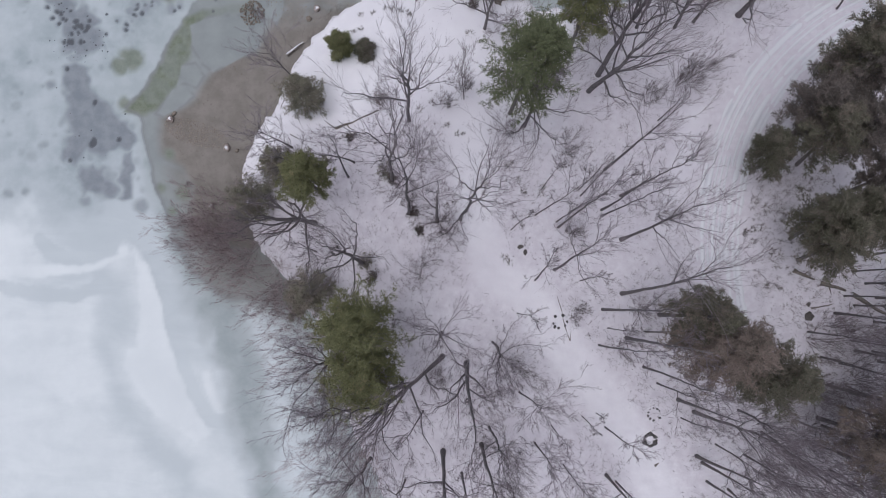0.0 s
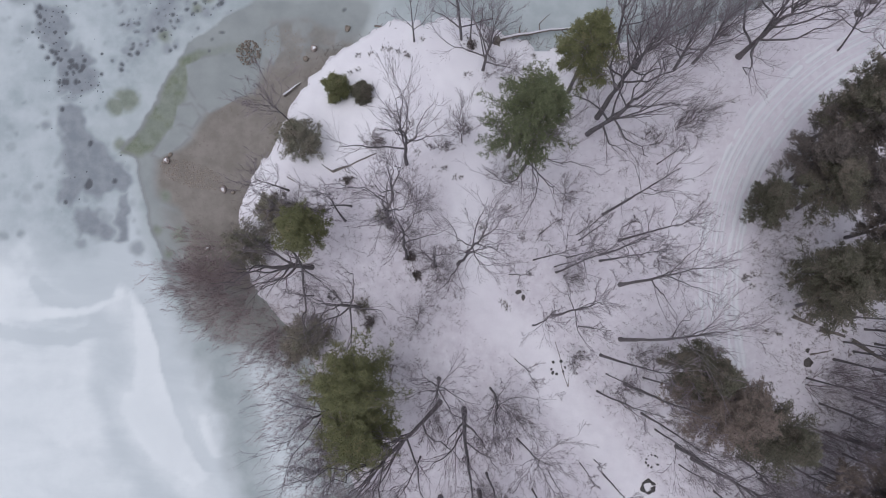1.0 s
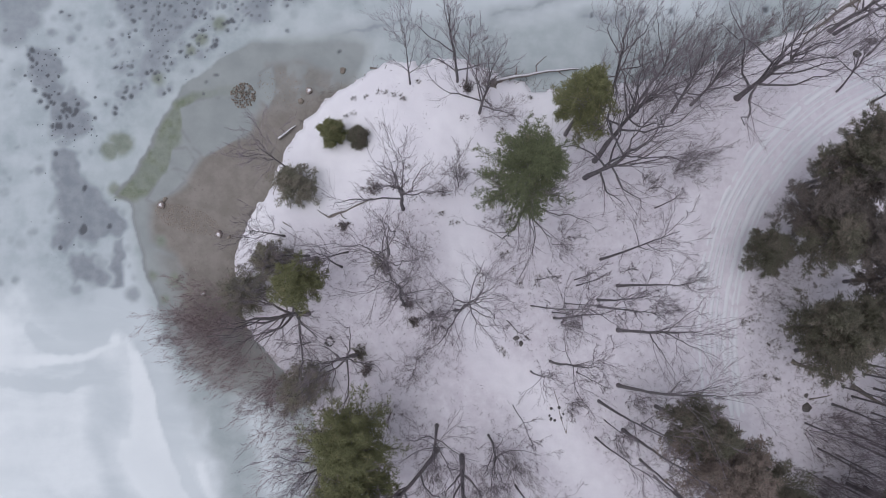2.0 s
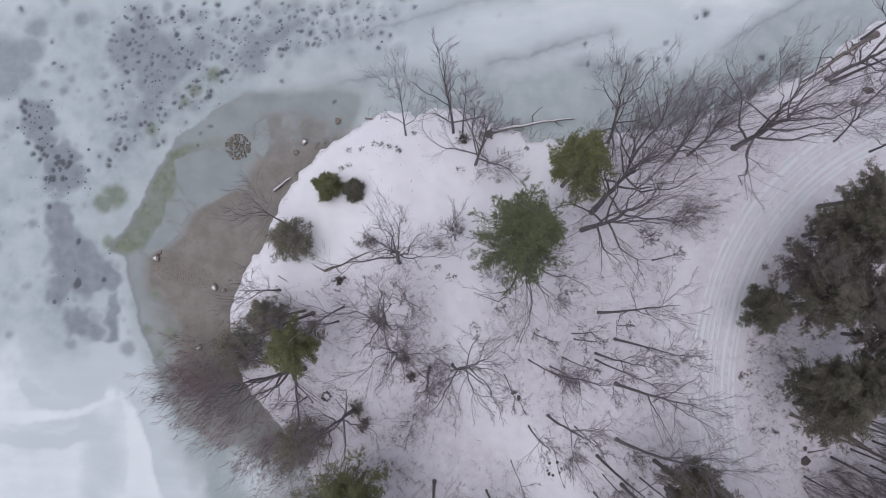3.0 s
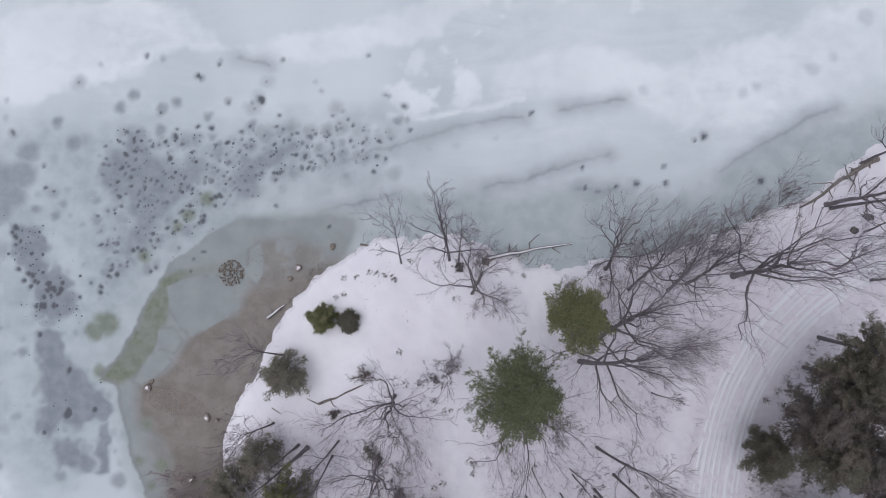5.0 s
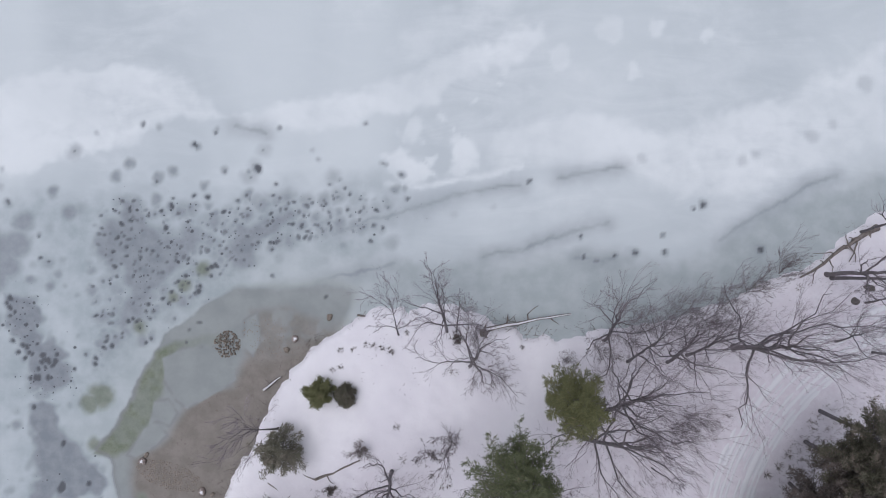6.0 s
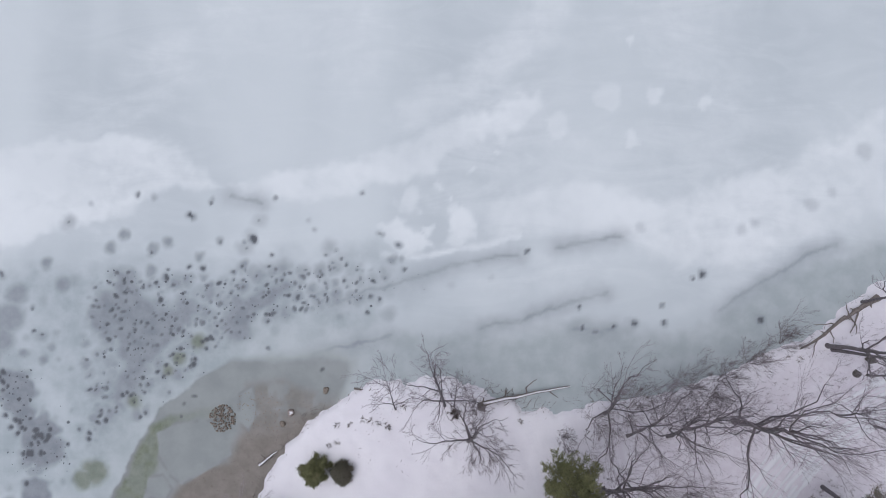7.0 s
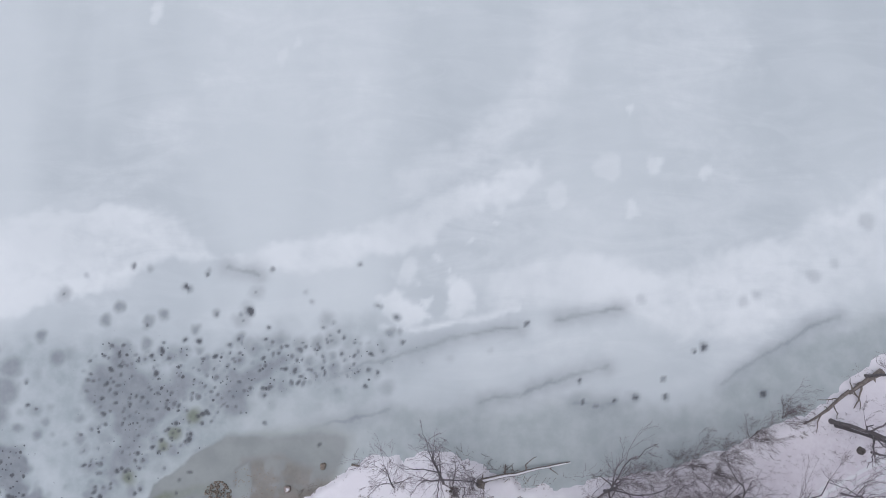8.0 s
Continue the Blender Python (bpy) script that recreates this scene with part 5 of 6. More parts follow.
shrub(8.03, -8.42, 3.5, (0.0, 0.0), 2.0, 199, "twiggy")
shrub(5.68, -10.41, 3.0, (0.0, 0.0), 2.0, 200, "twiggy")
shrub(23.25, 20.00, 3.5, (0.0, 0.0), 2.2, 201, "twiggy")
shrub(24.93, 20.95, 3.0, (0.0, 0.0), 1.8, 202, "twiggy")
shrub(20.74, 18.44, 2.0, (0.0, 0.0), 1.4, 203, "twiggy")
shrub(2.23, 19.07, 2.4, (0.0, 0.0), 1.4, 204, "twiggy")
shrub(0.10, 17.63, 1.6, (0.0, 0.0), 1.2, 205, "twiggy")
shrub(-3.33, 8.88, 2.2, (0.0, 0.0), 1.4, 206, "twiggy")
shrub(-7.22, -4.05, 2.0, (0.0, 0.0), 1.2, 207, "twiggy")
shrub(0.48, -9.07, 2.5, (0.0, 0.0), 1.6, 208, "twiggy")
shrub(4.82, -15.24, 2.5, (0.0, 0.0), 1.8, 209, "twiggy")
shrub(6.98, -15.65, 2.5, (0.0, 0.0), 1.8, 210, "twiggy")
shrub(-3.91, -3.34, 2.0, (0.0, 0.0), 1.4, 211, "twiggy")
shrub(21.51, 7.22, 2.0, (0.0, 0.0), 1.6, 212, "twiggy")
shrub(4.68, 29.28, 1.6, (0.0, 0.0), 1.2, 213, "twiggy")
shrub(19.47, -2.23, 2.2, (0.0, 0.0), 1.6, 214, "twiggy")
shrub(17.93, -5.54, 2.2, (0.0, 0.0), 1.6, 215, "twiggy")
shrub(6.19, 15.15, 2.2, (0.0, 0.0), 1.8, 216, "twiggy")
shrub(12.49, 13.25, 2.4, (0.0, 0.0), 1.8, 217, "twiggy")
shrub(5.81, 25.54, 4.0, (0.0, 0.0), 2.4, 218, "twiggy")
shrub(13.50, 25.74, 3.0, (0.0, 0.0), 2.0, 219, "twiggy")
shrub(16.81, 27.45, 3.0, (0.0, 0.0), 2.0, 220, "twiggy")
shrub(27.87, 29.99, 2.5, (0.0, 0.0), 1.6, 221, "twiggy")
shrub(12.72, 5.10, 2.0, (0.0, 0.0), 1.4, 222, "twiggy")
shrub(13.51, -2.51, 2.0, (0.0, 0.0), 1.2, 223, "twiggy")
shrub(-6.10, 17.92, 1.6, (0.0, 0.0), 0.9, 224, "leafy")
shrub(-5.31, 10.72, 1.2, (0.0, 0.0), 0.9, 225, "leafy")
shrub(-8.91, 14.09, 0.6, (0.0, 0.0), 0.5, 226, "leafy")
shrub(-4.58, 10.00, 0.8, (0.0, 0.0), 0.6, 227, "leafy")
shrub(-6.95, 1.91, 1.2, (0.0, 0.0), 0.8, 228, "leafy")
shrub(-6.32, 0.39, 1.0, (0.0, 0.0), 0.7, 229, "leafy")
shrub(-2.47, 6.63, 0.8, (0.0, 0.0), 0.6, 230, "leafy")
shrub(-1.84, 5.00, 0.6, (0.0, 0.0), 0.5, 232, "leafy")
shrub(3.01, 28.32, 0.8, (0.0, 0.0), 0.6, 233, "leafy")
shrub(23.39, 29.44, 3.4, (-0.2, 1.3), 2.0, 234, "twiggy")
shrub(25.95, 30.34, 3.4, (-0.2, 1.3), 2.0, 235, "twiggy")
shrub(28.76, 31.36, 3.4, (-0.2, 1.3), 2.0, 236, "twiggy")
shrub(31.97, 33.23, 3.2, (-0.2, 1.3), 2.0, 237, "twiggy")
shrub(35.23, 34.95, 2.8, (-0.2, 1.3), 1.8, 238, "twiggy")
shrub(20.02, 28.74, 3.0, (-0.2, 1.3), 1.8, 239, "twiggy")
shrub(35.73, -4.71, 4.5, (0.6, -0.4), 2.4, 240, "twiggy")
shrub(41.66, -3.89, 4.5, (0.6, -0.4), 2.4, 241, "twiggy")
shrub(38.96, -8.82, 4.5, (0.6, -0.4), 2.4, 242, "twiggy")
shrub(42.17, -10.26, 4.5, (0.6, -0.4), 2.4, 243, "twiggy")
shrub(35.22, -13.22, 4.5, (0.6, -0.4), 2.4, 244, "twiggy")
shrub(32.03, -14.42, 4.0, (0.6, -0.4), 2.2, 245, "twiggy")
shrub(42.23, 0.99, 4.0, (0.6, -0.4), 2.2, 246, "twiggy")

# ---- stones, logs and small things ----


def boulder_mesh(name, size, seed, material, flat=0.6, detail=2):
    bm = bmesh.new()
    bmesh.ops.create_icosphere(bm, subdivisions=detail, radius=1.0)
    rng = random.Random(seed)
    shift = Vector((rng.random() * 50, rng.random() * 50, rng.random() * 50))
    stretch = Vector((size * (0.8 + 0.4 * rng.random()), size * (0.7 + 0.4 * rng.random()), size * flat))
    for v in bm.verts:
        k = 1 + 0.5 * noise.noise(v.co * 1.3 + shift) + 0.22 * noise.noise(v.co * 2.7 + shift)
        v.co = Vector((v.co.x * stretch.x, v.co.y * stretch.y, v.co.z * stretch.z)) * k
    me = bpy.data.meshes.new(name)
    bm.to_mesh(me)
    bm.free()
    me.polygons.foreach_set("use_smooth", np.ones(len(me.polygons), bool))
    me.materials.append(material)
    return me


def boulder(x, y, size, seed, material, label, flat=0.6):
    ob = tagged(new("boulder", boulder_mesh("boulder", size, seed, material, flat)), label, "boulder", "shore boulders")
    ob.location = (x, y, stand(x, y) + size * flat * 0.3)
    ob.rotation_euler = (0, 0, seed * 1.7)
    return ob


for bx, by, bs, sd in ((-27.6, 16.1, 0.42, 1), (-21.7, 13.3, 0.40, 2), (-13.1, 28.1, 0.36, 3), (-23.0, 7.3, 0.40, 4)):
    boulder(bx, by, bs, sd, PALE_STONE, "pale snow-capped boulder standing in the thawed shallows")
for bx, by, bs, sd in ((-13.9, 27.0, 0.28, 5), (-20.7, 13.0, 0.26, 6), (-9.7, 30.3, 0.36, 7), (-27.3, 16.7, 0.25, 8)):
    boulder(bx, by, bs, sd, GRAVEL, "brown boulder at the edge of the thawed shallows")
for bx, by, bs, sd in ((43.2, 33.6, 0.5, 9), (41.75, 32.3, 0.42, 10), (35.7, -2.4, 0.5, 11), (35.7, -1.3, 0.3, 12), (8.0, 3.6, 0.3, 13), (8.5, 3.1, 0.25, 14)):
    boulder(bx, by, bs, sd, STONE, "dark grey boulder half buried in snow")


def stone_group(name, label, x, y, places, size, material, seed):
    """Loose stones that lie together; places: offsets and heights."""
    group = tagged(new(name), label, name.replace("_", " "))
    group.location = (x, y, stand(x, y))
    meshes = [boulder_mesh("stone", size, seed + k, material, 0.7, 1) for k in range(4)]
    rng = random.Random(seed)
    for n, (dx, dy, dz) in enumerate(places):
        ob = part("stone", meshes[n % 4], group)
        ob.location, ob.rotation_euler = (dx, dy, dz), (0, 0, rng.random() * 6.3)
        ob.scale = [0.7 + 0.6 * rng.random()] * 3
    return group


def ring_places(r, count, gap, seed):
    rng = random.Random(seed)
    return [(r * math.cos(a) * (0.92 + 0.16 * rng.random()), r * math.sin(a) * (0.92 + 0.16 * rng.random()), 0.07) for a in (6.283 * n / count for n in range(count)) if rng.random() > gap]


stone_group("fire_ring", "round fire ring of sooty stones in the snow", 20.5, -14.4, ring_places(0.55, 12, 0.0, 1), 0.21, CHAR, 31)
stone_group("fire_ring", "broken ring of dark stones half under snow", 11.9, -3.5, ring_places(0.65, 11, 0.4, 2), 0.17, CHAR, 41)
stone_group("fire_ring", "half-buried arc of small dark stones", 20.9, -12.0, ring_places(0.6, 11, 0.45, 3), 0.14, CHAR, 51)
stone_group("fire_ring", "small ring of sooty stones among shrubs", -10.0, 2.9, ring_places(0.4, 9, 0.0, 4), 0.18, CHAR, 61)
rng = random.Random(5)
heap = []
for n in range(210):
    a, q = rng.random() * 6.283, math.sqrt(rng.random()) * 1.3
    heap.append((q * math.cos(a), q * math.sin(a), 0.02 + 0.25 * (1 - q / 1.3) * rng.random()))
stone_group("stone_pile", "round heap of brown stones in the shallows", -19.8, 27.5, heap, 0.088, GRAVEL, 71)


def pebbles(x, y, rx, ry, count, seed):
    """Countless small stones on the bed."""
    rng = np.random.default_rng(seed)
    a, q = rng.random(count) * 6.283, np.sqrt(rng.random(count))
    px, py = x + rx * q * np.cos(a), y + ry * q * np.sin(a) - 0.25 * rx * q * np.cos(a)
    corner = np.array([(1, 0, 0), (0, 1, 0), (-1, 0, 0), (0, -1, 0), (0, 0, 1)], float)
    size = 0.03 + 0.055 * rng.random(count) ** 2
    verts = corner[None] * size[:, None, None] * (0.7 + 0.6 * rng.random((count, 5, 1)))
    verts += np.stack([px, py, np.full(count, -0.04)], 1)[:, None]
    tri = np.array([(0, 1, 4), (1, 2, 4), (2, 3, 4), (3, 0, 4)])
    faces = (np.arange(count)[:, None, None] * 5 + tri[None]).reshape(-1, 3)
    ob = new("pebbles", mesh_from("pebbles", verts.reshape(-1, 3), faces, GRAVEL))
    return tagged(ob, "brown gravel scattered on the bed of the shallows", "gravel", kind="stuff")


pebbles(-25.0, 14.7, 3.3, 1.3, 900, 3)
pebbles(-15.5, 28.2, 3.0, 1.8, 160, 4)


def fallen_log(x0, y0, x1, y1, r, seed, label, prongs=(), frost=False, lift=0.0):
    """A trunk that lies on the snow or ice; prongs: share along it, turn in degrees, length."""
    rng = np.random.default_rng(seed)
    log = tagged(new("fallen_log"), label, "fallen log", "fallen wood")
    z0, z1 = stand(x0, y0), stand(x1, y1)
    log.location = (x0, y0, z0)
    k = 9
    s = np.linspace(0, 1, k)
    length = math.hypot(x1 - x0, y1 - y0)
    side = np.cumsum(rng.normal(size=k)) * 0.02 * length * s * (1 - s) * 2
    way = np.array([x1 - x0, y1 - y0]) / length
    line = np.stack([(x1 - x0) * s - way[1] * side, (y1 - y0) * s + way[0] * side, (z1 - z0) * s + r * 0.7 + lift * np.sin(s * 3.1)], 1)[None]
    lr = (r * (1 - 0.6 * s) * (1 + 0.1 * rng.normal(size=k)))[None]
    bole = part("trunk", mesh_from("trunk", *tubes(line, lr, 8), DEAD), log)
    if frost:
        part("snow_cap", mesh_from("snow_cap", *tubes(line + np.array([0, 0, r * 0.72]), lr * 0.52, 8), SNOW), bole, "strip of snow")
    for q, turn, reach in prongs:
        a = math.atan2(way[1], way[0]) + radians(turn)
        i = int(q * (k - 1))
        start = line[0, i]
        heading = np.array([[math.cos(a), math.sin(a), 0.22]])
        path = strands(rng, start[None], heading, np.array([reach]), 6, 0.0, 0.075)
        part("branch", mesh_from("branch", *tubes(path, lr[:, i : i + 1] * 0.55 * np.linspace(1, 0.3, 6)[None], 6), DEAD), bole)
    return log


fallen_log(5.75, 29.2, 14.3, 30.8, 0.22, 1, "long snow-topped dead tree lying out over the ice", ((0.6, 55, 2.1), (0.75, -45, 1.0), (0.35, 70, 0.9)), True, 0.3)
fallen_log(-10.4, 15.0, -6.1, 16.9, 0.14, 2, "bare fallen log lying in the snow", ((0.25, -60, 1.1), (0.1, 120, 1.0)))
fallen_log(44.8, 39.7, 41.5, 37.6, 0.32, 15, "thick dark uprooted trunk on the bank", ((0.25, 75, 1.1), (0.55, -35, 2.1), (0.7, 20, 2.6), (0.9, -70, 1.2), (0.95, 55, 2.2)))
fallen_log(41.6, 37.8, 36.9, 34.6, 0.2, 16, "dark broken limb lying along the snowy bank", ((0.12, 110, 1.5), (0.3, -30, 2.6), (0.42, 48, 1.4), (0.6, -75, 0.8), (0.72, 25, 2.4), (0.95, -20, 1.7)))
fallen_log(-6.9, 30.5, -4.6, 30.1, 0.11, 19, "dark crooked branch half under the snow at the water edge", ((0.35, -60, 0.6), (0.7, 50, 0.5)))
fallen_log(-15.0, 14.5, -12.9, 13.2, 0.07, 4, "thin dead branch lying in the snow")
fallen_log(-15.9, 18.4, -16.3, 16.4, 0.06, 14, "thin dead branch lying on the snowy bank")
fallen_log(34.3, 2.0, 36.4, 1.1, 0.22, 5, "rotten dark log half under snow", ((0.5, 60, 0.8),))
fallen_log(36.8, 0.8, 39.2, 0.1, 0.24, 6, "rotten dark log half under snow", ((0.4, -60, 0.9),))
fallen_log(39.8, -0.2, 43.6, -2.3, 0.25, 7, "thick dark fallen log in the wood", ((0.5, 50, 1.2),))
fallen_log(35.9, -1.7, 39.0, -0.6, 0.09, 8, "thin fallen pole leaning over brush")
fallen_log(37.1, -3.7, 38.4, 0.0, 0.07, 9, "thin fallen pole leaning over brush")
fallen_log(39.5, -3.8, 42.4, -3.0, 0.08, 10, "thin fallen pole in the snow")
fallen_log(12.9, -5.3, 11.0, 0.4, 0.06, 17, "long thin pole lying in the snow")
fallen_log(12.9, -5.3, 13.1, -2.1, 0.05, 18, "thin pole lying in the snow")
fallen_log(20.9, -16.8, 21.3, -16.5, 0.14, 11, "short charred log end beside the fire ring")
fallen_log(21.6, -16.4, 23.2, -15.3, 0.08, 12, "short stick of wood beside the fire ring")
fallen_log(-16.0, 23.1, -14.3, 24.4, 0.2, 13, "pale driftwood stump on the shore", ((0.4, 110, 0.8), (0.6, -30, 0.6)), True)


def grass_tuft(x, y, r, seed):
    """A clump of dead grass and weed stalks that stands out of the snow."""
    rng = np.random.default_rng(seed)
    tuft = tagged(new("grass_tuft"), "clump of dead brown grass poking through snow", "grass tuft", "grass tufts")
    tuft.location = (x, y, stand(x, y))
    count = 26
    azimuth = rng.random(count) * 6.283
    reach = r * (0.3 + 0.7 * rng.random(count))
    heading = np.stack([np.cos(azimuth) * reach, np.sin(azimuth) * reach, 0.3 + 0.3 * rng.random(count)], 1)
    start = np.stack([np.cos(azimuth), np.sin(azimuth), azimuth * 0 - 0.1], 1) * (0.4 * r * rng.random((count, 1)) + 0.02)
    start[:, 2] = 0.0
    blades = strands(rng, start, unit(heading), np.linalg.norm(heading, axis=1), 4, -0.25, 0.04)
    me = mesh_from("blade_clump", *tubes(blades, np.full((count, 4), 0.022) * np.linspace(1, 0.4, 4)[None], 3), DEAD)
    part("blade_clump", me, tuft)
    return tuft


grass_tuft(-5.03, 27.56, 0.35, 500)
grass_tuft(-4.29, 27.42, 0.30, 501)
grass_tuft(-3.37, 26.99, 0.25, 502)
grass_tuft(-8.37, 27.10, 0.30, 503)
grass_tuft(-8.32, 25.58, 0.35, 504)
grass_tuft(-1.90, 28.92, 0.30, 505)
grass_tuft(2.73, 25.17, 0.50, 506)
grass_tuft(6.50, 24.03, 0.25, 507)
grass_tuft(9.34, 27.54, 0.25, 508)
grass_tuft(1.64, 14.61, 0.30, 509)
grass_tuft(0.59, 17.52, 0.40, 510)
grass_tuft(-2.76, 20.08, 0.40, 511)
grass_tuft(4.09, 10.01, 0.40, 512)
grass_tuft(4.54, 9.60, 0.40, 513)
grass_tuft(4.41, 8.79, 0.30, 514)
grass_tuft(7.02, 11.84, 0.30, 515)
grass_tuft(10.08, 9.54, 0.40, 516)
grass_tuft(7.70, 10.02, 0.40, 517)
grass_tuft(8.27, 9.08, 0.40, 518)
grass_tuft(1.58, 7.86, 0.40, 519)
grass_tuft(0.78, 7.46, 0.30, 520)
grass_tuft(-2.06, 17.00, 0.40, 521)
grass_tuft(0.62, 15.59, 0.30, 522)
grass_tuft(2.23, 14.63, 0.25, 523)
grass_tuft(-6.26, 13.47, 0.30, 524)
grass_tuft(-15.14, 13.17, 0.40, 525)
grass_tuft(6.51, 2.62, 0.40, 526)
grass_tuft(7.08, 2.09, 0.40, 527)
grass_tuft(31.64, 0.34, 0.35, 528)
grass_tuft(30.51, 5.81, 0.40, 529)
grass_tuft(29.69, 5.33, 0.40, 530)
grass_tuft(32.73, 0.28, 0.30, 531)
grass_tuft(30.65, 8.63, 0.50, 532)
grass_tuft(31.72, 7.88, 0.50, 533)
grass_tuft(31.20, 6.01, 0.50, 534)
grass_tuft(30.40, 4.66, 0.40, 535)
grass_tuft(33.34, 7.68, 0.50, 536)
grass_tuft(33.88, 6.91, 0.50, 537)
grass_tuft(32.28, 3.69, 0.50, 538)
grass_tuft(33.08, 3.19, 0.40, 539)
grass_tuft(29.86, 5.69, 0.30, 540)
grass_tuft(31.18, 10.78, 0.40, 541)
grass_tuft(33.35, 16.76, 0.50, 542)
grass_tuft(32.26, 15.91, 0.40, 543)
grass_tuft(34.44, 17.88, 0.50, 544)
grass_tuft(28.41, 30.12, 0.40, 545)
grass_tuft(21.65, 29.73, 0.40, 546)
grass_tuft(36.76, 33.58, 0.40, 547)
grass_tuft(32.65, 33.69, 0.30, 548)
grass_tuft(-9.10, 25.20, 0.25, 551)
grass_tuft(-7.10, 27.20, 0.30, 552)
grass_tuft(6.60, 11.50, 0.30, 553)
grass_tuft(10.00, 8.90, 0.40, 554)
grass_tuft(-5.77, 27.70, 0.35, 549)
grass_tuft(-3.54, 27.25, 0.30, 550)


def stump(x, y, r, h, seed):
    """A torn-off tree stump with flared roots and a ragged top."""
    rng = np.random.default_rng(seed)
    thing = tagged(new("tree_stump"), "dark torn tree stump at the snowy shore", "tree stump")
    thing.location = (x, y, stand(x, y))
    core = np.array([[(0, 0, -0.2), (0.02, 0, 0.1), (0.03, 0.02, h * 0.6), (0.05, 0.02, h), (0.05, 0.02, h - 0.08)]])
    part("trunk", mesh_from("trunk", *tubes(core, np.array([[1.35, 1.1, 0.95, 0.85, 0.02]]) * r, 11), DEAD), thing)
    for n in range(6):
        a = n * 1.05 + rng.random() * 0.5
        path = strands(rng, np.array([[0.0, 0.0, 0.12]]), np.array([[math.cos(a), math.sin(a), -0.12]]), np.array([r * 2.6]), 6, -0.05, 0.05)
        part("root", mesh_from("root", *tubes(path, np.array([np.linspace(0.5, 0.12, 6) * r]), 6), DEAD), thing)
    for n in range(5):
        a = n * 1.25 + rng.random()
        foot = np.array([[math.cos(a) * r * 0.6, math.sin(a) * r * 0.6, h * 0.7]])
        splinter = strands(rng, foot, np.array([[0.1 * math.cos(a), 0.1 * math.sin(a), 1.0]]), np.array([0.3 + 0.25 * rng.random()]), 4, 0.0, 0.04)
        part("splinter", mesh_from("splinter", *tubes(splinter, np.array([np.linspace(0.07, 0.01, 4)]), 5), DEAD), thing)
    return thing


stump(5.55, 28.9, 0.38, 0.7, 1)
stump(-7.0, 1.6, 0.3, 0.5, 2)


def litter(x, y, r, count, seed, label):
    """Dead twigs and leaves strewn over the snow."""
    rng = np.random.default_rng(seed)
    a, q = rng.random(count) * 6.283, np.sqrt(rng.random(count)) * r
    px, py = x + q * np.cos(a), y + q * np.sin(a)
    clear = (lane_distance(px, py) > 1.9) & (line_distance(px, py, TRAIL) > 2.6)
    px, py = px[clear], py[clear]
    count = len(px)
    pz = land_height(px, py) + 0.1
    way = rng.random(count) * 6.283
    length = 0.12 + 0.5 * rng.random(count) ** 3
    start = np.stack([px, py, pz], 1)
    heading = np.stack([np.cos(way), np.sin(way), 0.1 * rng.normal(size=count)], 1)
    paths = strands(rng, start, heading, length, 3, 0.0, 0.08)
    radii = (0.011 + 0.022 * rng.random(count) ** 2)[:, None] * np.linspace(1, 0.5, 3)[None]
    ob = new("litter", mesh_from("litter", *tubes(paths, radii, 3), BRUSH))
    return tagged(ob, label, "twig litter", kind="stuff")


for n, (lx, ly, lr, count) in enumerate(((30.0, 3.0, 3.0, 160), (34.0, 7.5, 4.0, 260), (37.0, 1.0, 5.0, 240), (-3.0, 26.0, 4.0, 60), (2.0, 14.0, 6.0, 90), (5.0, 0.0, 8.0, 160), (14.0, 0.0, 8.0, 120), (25.0, -8.0, 8.0, 260), (36.0, -10.0, 9.0, 360), (0.0, -10.0, 7.0, 200), (-8.0, 8.0, 6.0, 160), (22.0, 24.0, 7.0, 160), (33.0, 26.0, 7.0, 120))):
    litter(lx, ly, lr, count, 300 + n, "dead twigs and leaves strewn on snow")


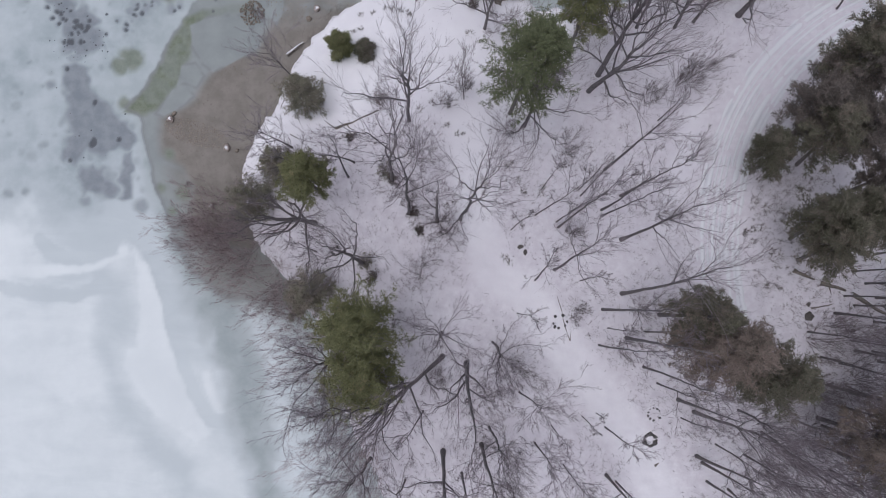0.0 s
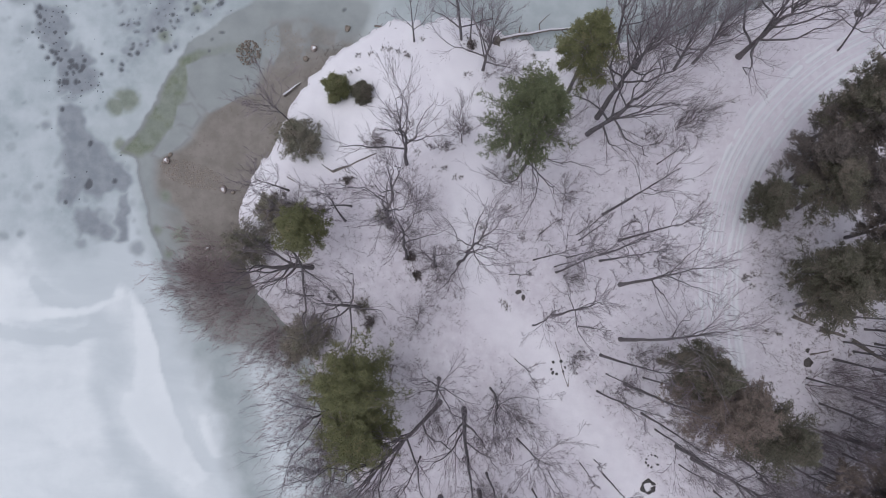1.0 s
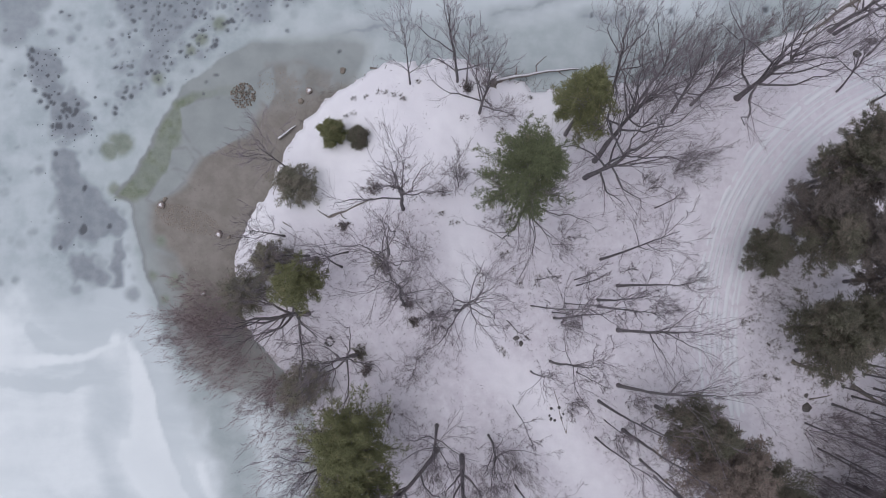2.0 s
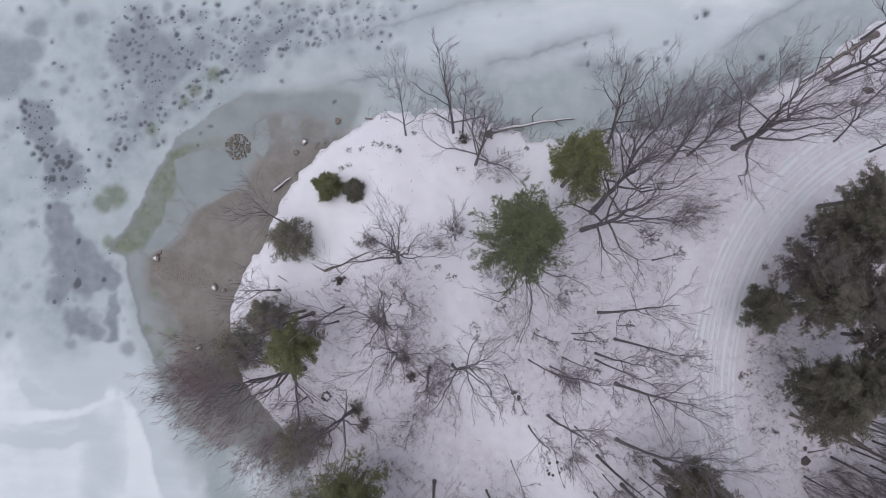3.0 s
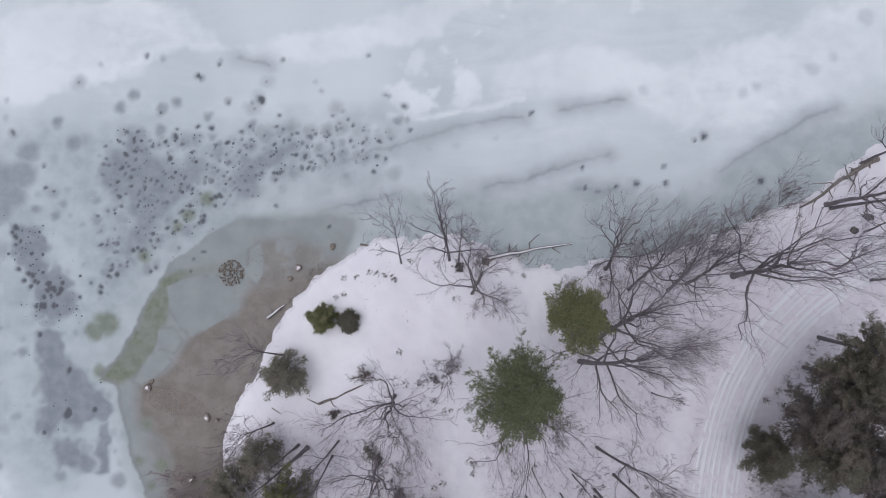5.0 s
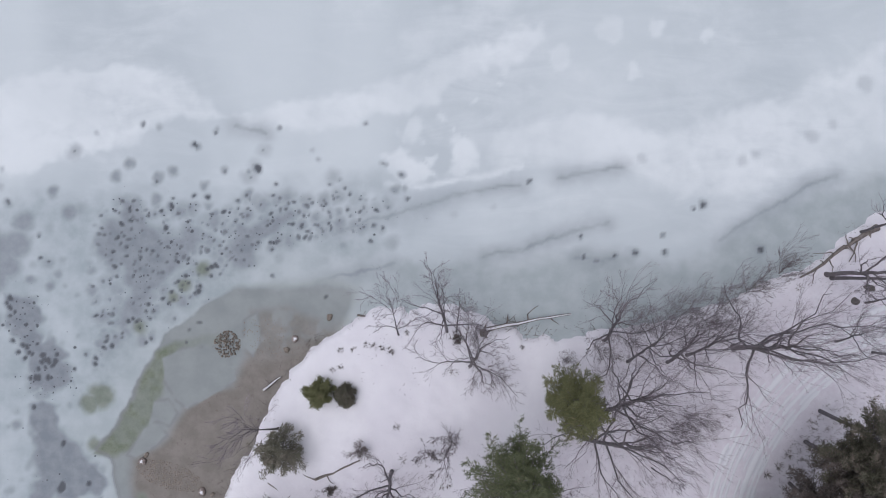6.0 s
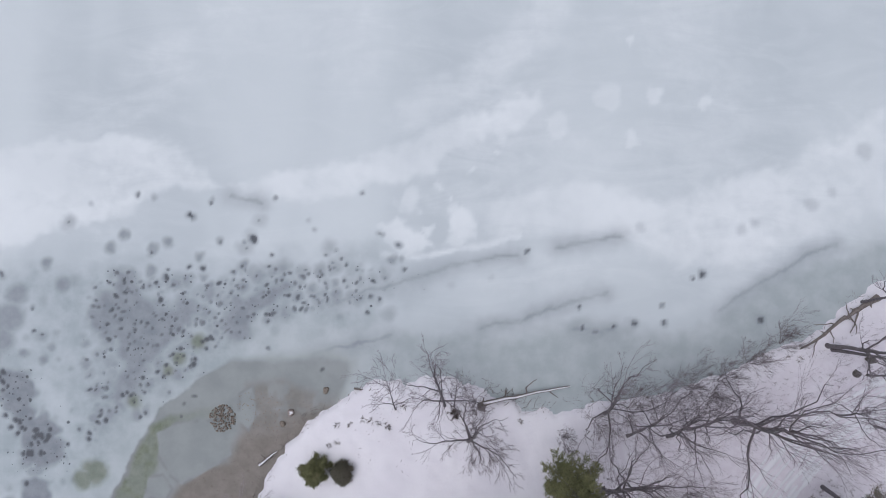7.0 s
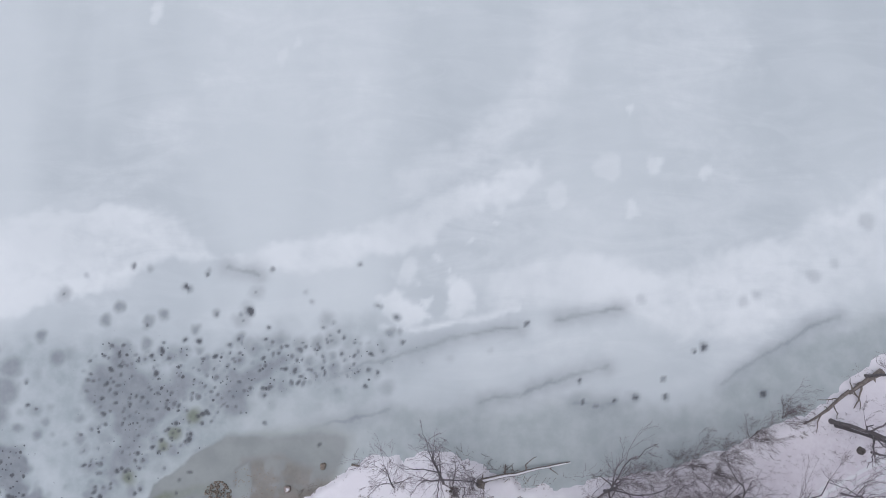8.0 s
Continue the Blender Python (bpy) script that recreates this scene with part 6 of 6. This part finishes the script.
def undergrowth(x0, x1, y0, y1, count, seed, label):
    """Countless thin saplings and weed stalks that stand out of the snow in patches."""
    rng = np.random.default_rng(seed)
    x, y = rng.uniform(x0, x1, count), rng.uniform(y0, y1, count)
    patch = fractal(x, y, 3.2, 231) + 0.3 * (rng.random(count) - 0.5)
    keep = (signed(x, y, WOODED) > 0.5) & (signed(x, y, LAND) > 0.8) & (patch > 0.47) & (lane_distance(x, y) > 1.6 + rng.random(count)) & (line_distance(x, y, TRAIL) > 3.0)
    x, y = x[keep], y[keep]
    n = len(x)
    foot = np.stack([x, y, land_height(x, y) - 0.03], 1)
    tall = 0.35 + 1.1 * rng.random(n) ** 2
    heading = unit(np.stack([0.25 * rng.normal(size=n), 0.25 * rng.normal(size=n), np.ones(n)], 1))
    stems = strands(rng, foot, heading, tall, 3, 0.0, 0.05)
    radii = np.full((n, 3), 0.009) * np.linspace(1, 0.5, 3)[None]
    a, ar = shoots(rng, stems, radii, 4, 0.25, 1.0, 0.55, 40, 2, 0.1, 0.0, 0.7, 0.2)
    b, br = shoots(rng, a, ar, 2, 0.3, 1.0, 0.7, 36, 2, 0.1, 0.0, 0.7, 0.2)
    pieces = [spikes(stems, radii), blades(rng, a, 0.010), blades(rng, b, 0.009)]
    ob = new("undergrowth", mesh_from("undergrowth", *joined(pieces), BRUSH))
    return tagged(ob, label, "undergrowth", kind="stuff")


undergrowth(-18, 26, -22, 16, 9000, 401, "thin leafless saplings and stalks among the trees")
undergrowth(12, 48, 15, 42, 3600, 402, "thin leafless saplings and stalks along the shore")
undergrowth(24, 48, -24, 14, 11000, 403, "thin leafless saplings and stalks in the grove")


def shore_debris(first, last, count, seed, label):
    """Twigs, dead stalks and small stones along a stretch of the bank, past counting."""
    rng = np.random.default_rng(seed)
    line = np.array(SHORE[first:last])
    pick = rng.integers(0, len(line) - 1, count)
    q = rng.random((count, 1))
    place = line[pick] * (1 - q) + line[pick + 1] * q + rng.normal(size=(count, 2)) * 0.45
    keep = value_noise(place[:, 0], place[:, 1], 1.6, 241) + 0.25 * rng.random(count) > 0.55
    place = place[keep]
    n = len(place)
    gap = shore_gap(place[:, 0], place[:, 1])
    z = np.where(gap > 0, land_height(place[:, 0], place[:, 1]) * step(gap, -0.05, 0.45) + 0.1, 0.02)
    foot = np.column_stack([place, z])
    turn = rng.random(n) * 6.283
    heading = unit(np.stack([np.cos(turn), np.sin(turn), 0.25 * np.abs(rng.normal(size=n))], 1))
    sticks = strands(rng, foot, heading, 0.2 + 0.9 * rng.random(n) ** 3, 4, 0.05, 0.06)
    radii = (0.012 + 0.022 * rng.random(n) ** 3)[:, None] * np.linspace(1, 0.4, 4)[None]
    ob = new("shore_debris", mesh_from("shore_debris", *tubes(sticks, radii, 4), DEAD))
    return tagged(ob, label, "driftwood litter", kind="stuff")


shore_debris(0, 16, 520, 411, "dead sticks and stalks along the snowy bank")
shore_debris(18, 33, 420, 412, "dead sticks and driftwood bits along the snow edge of the shallows")
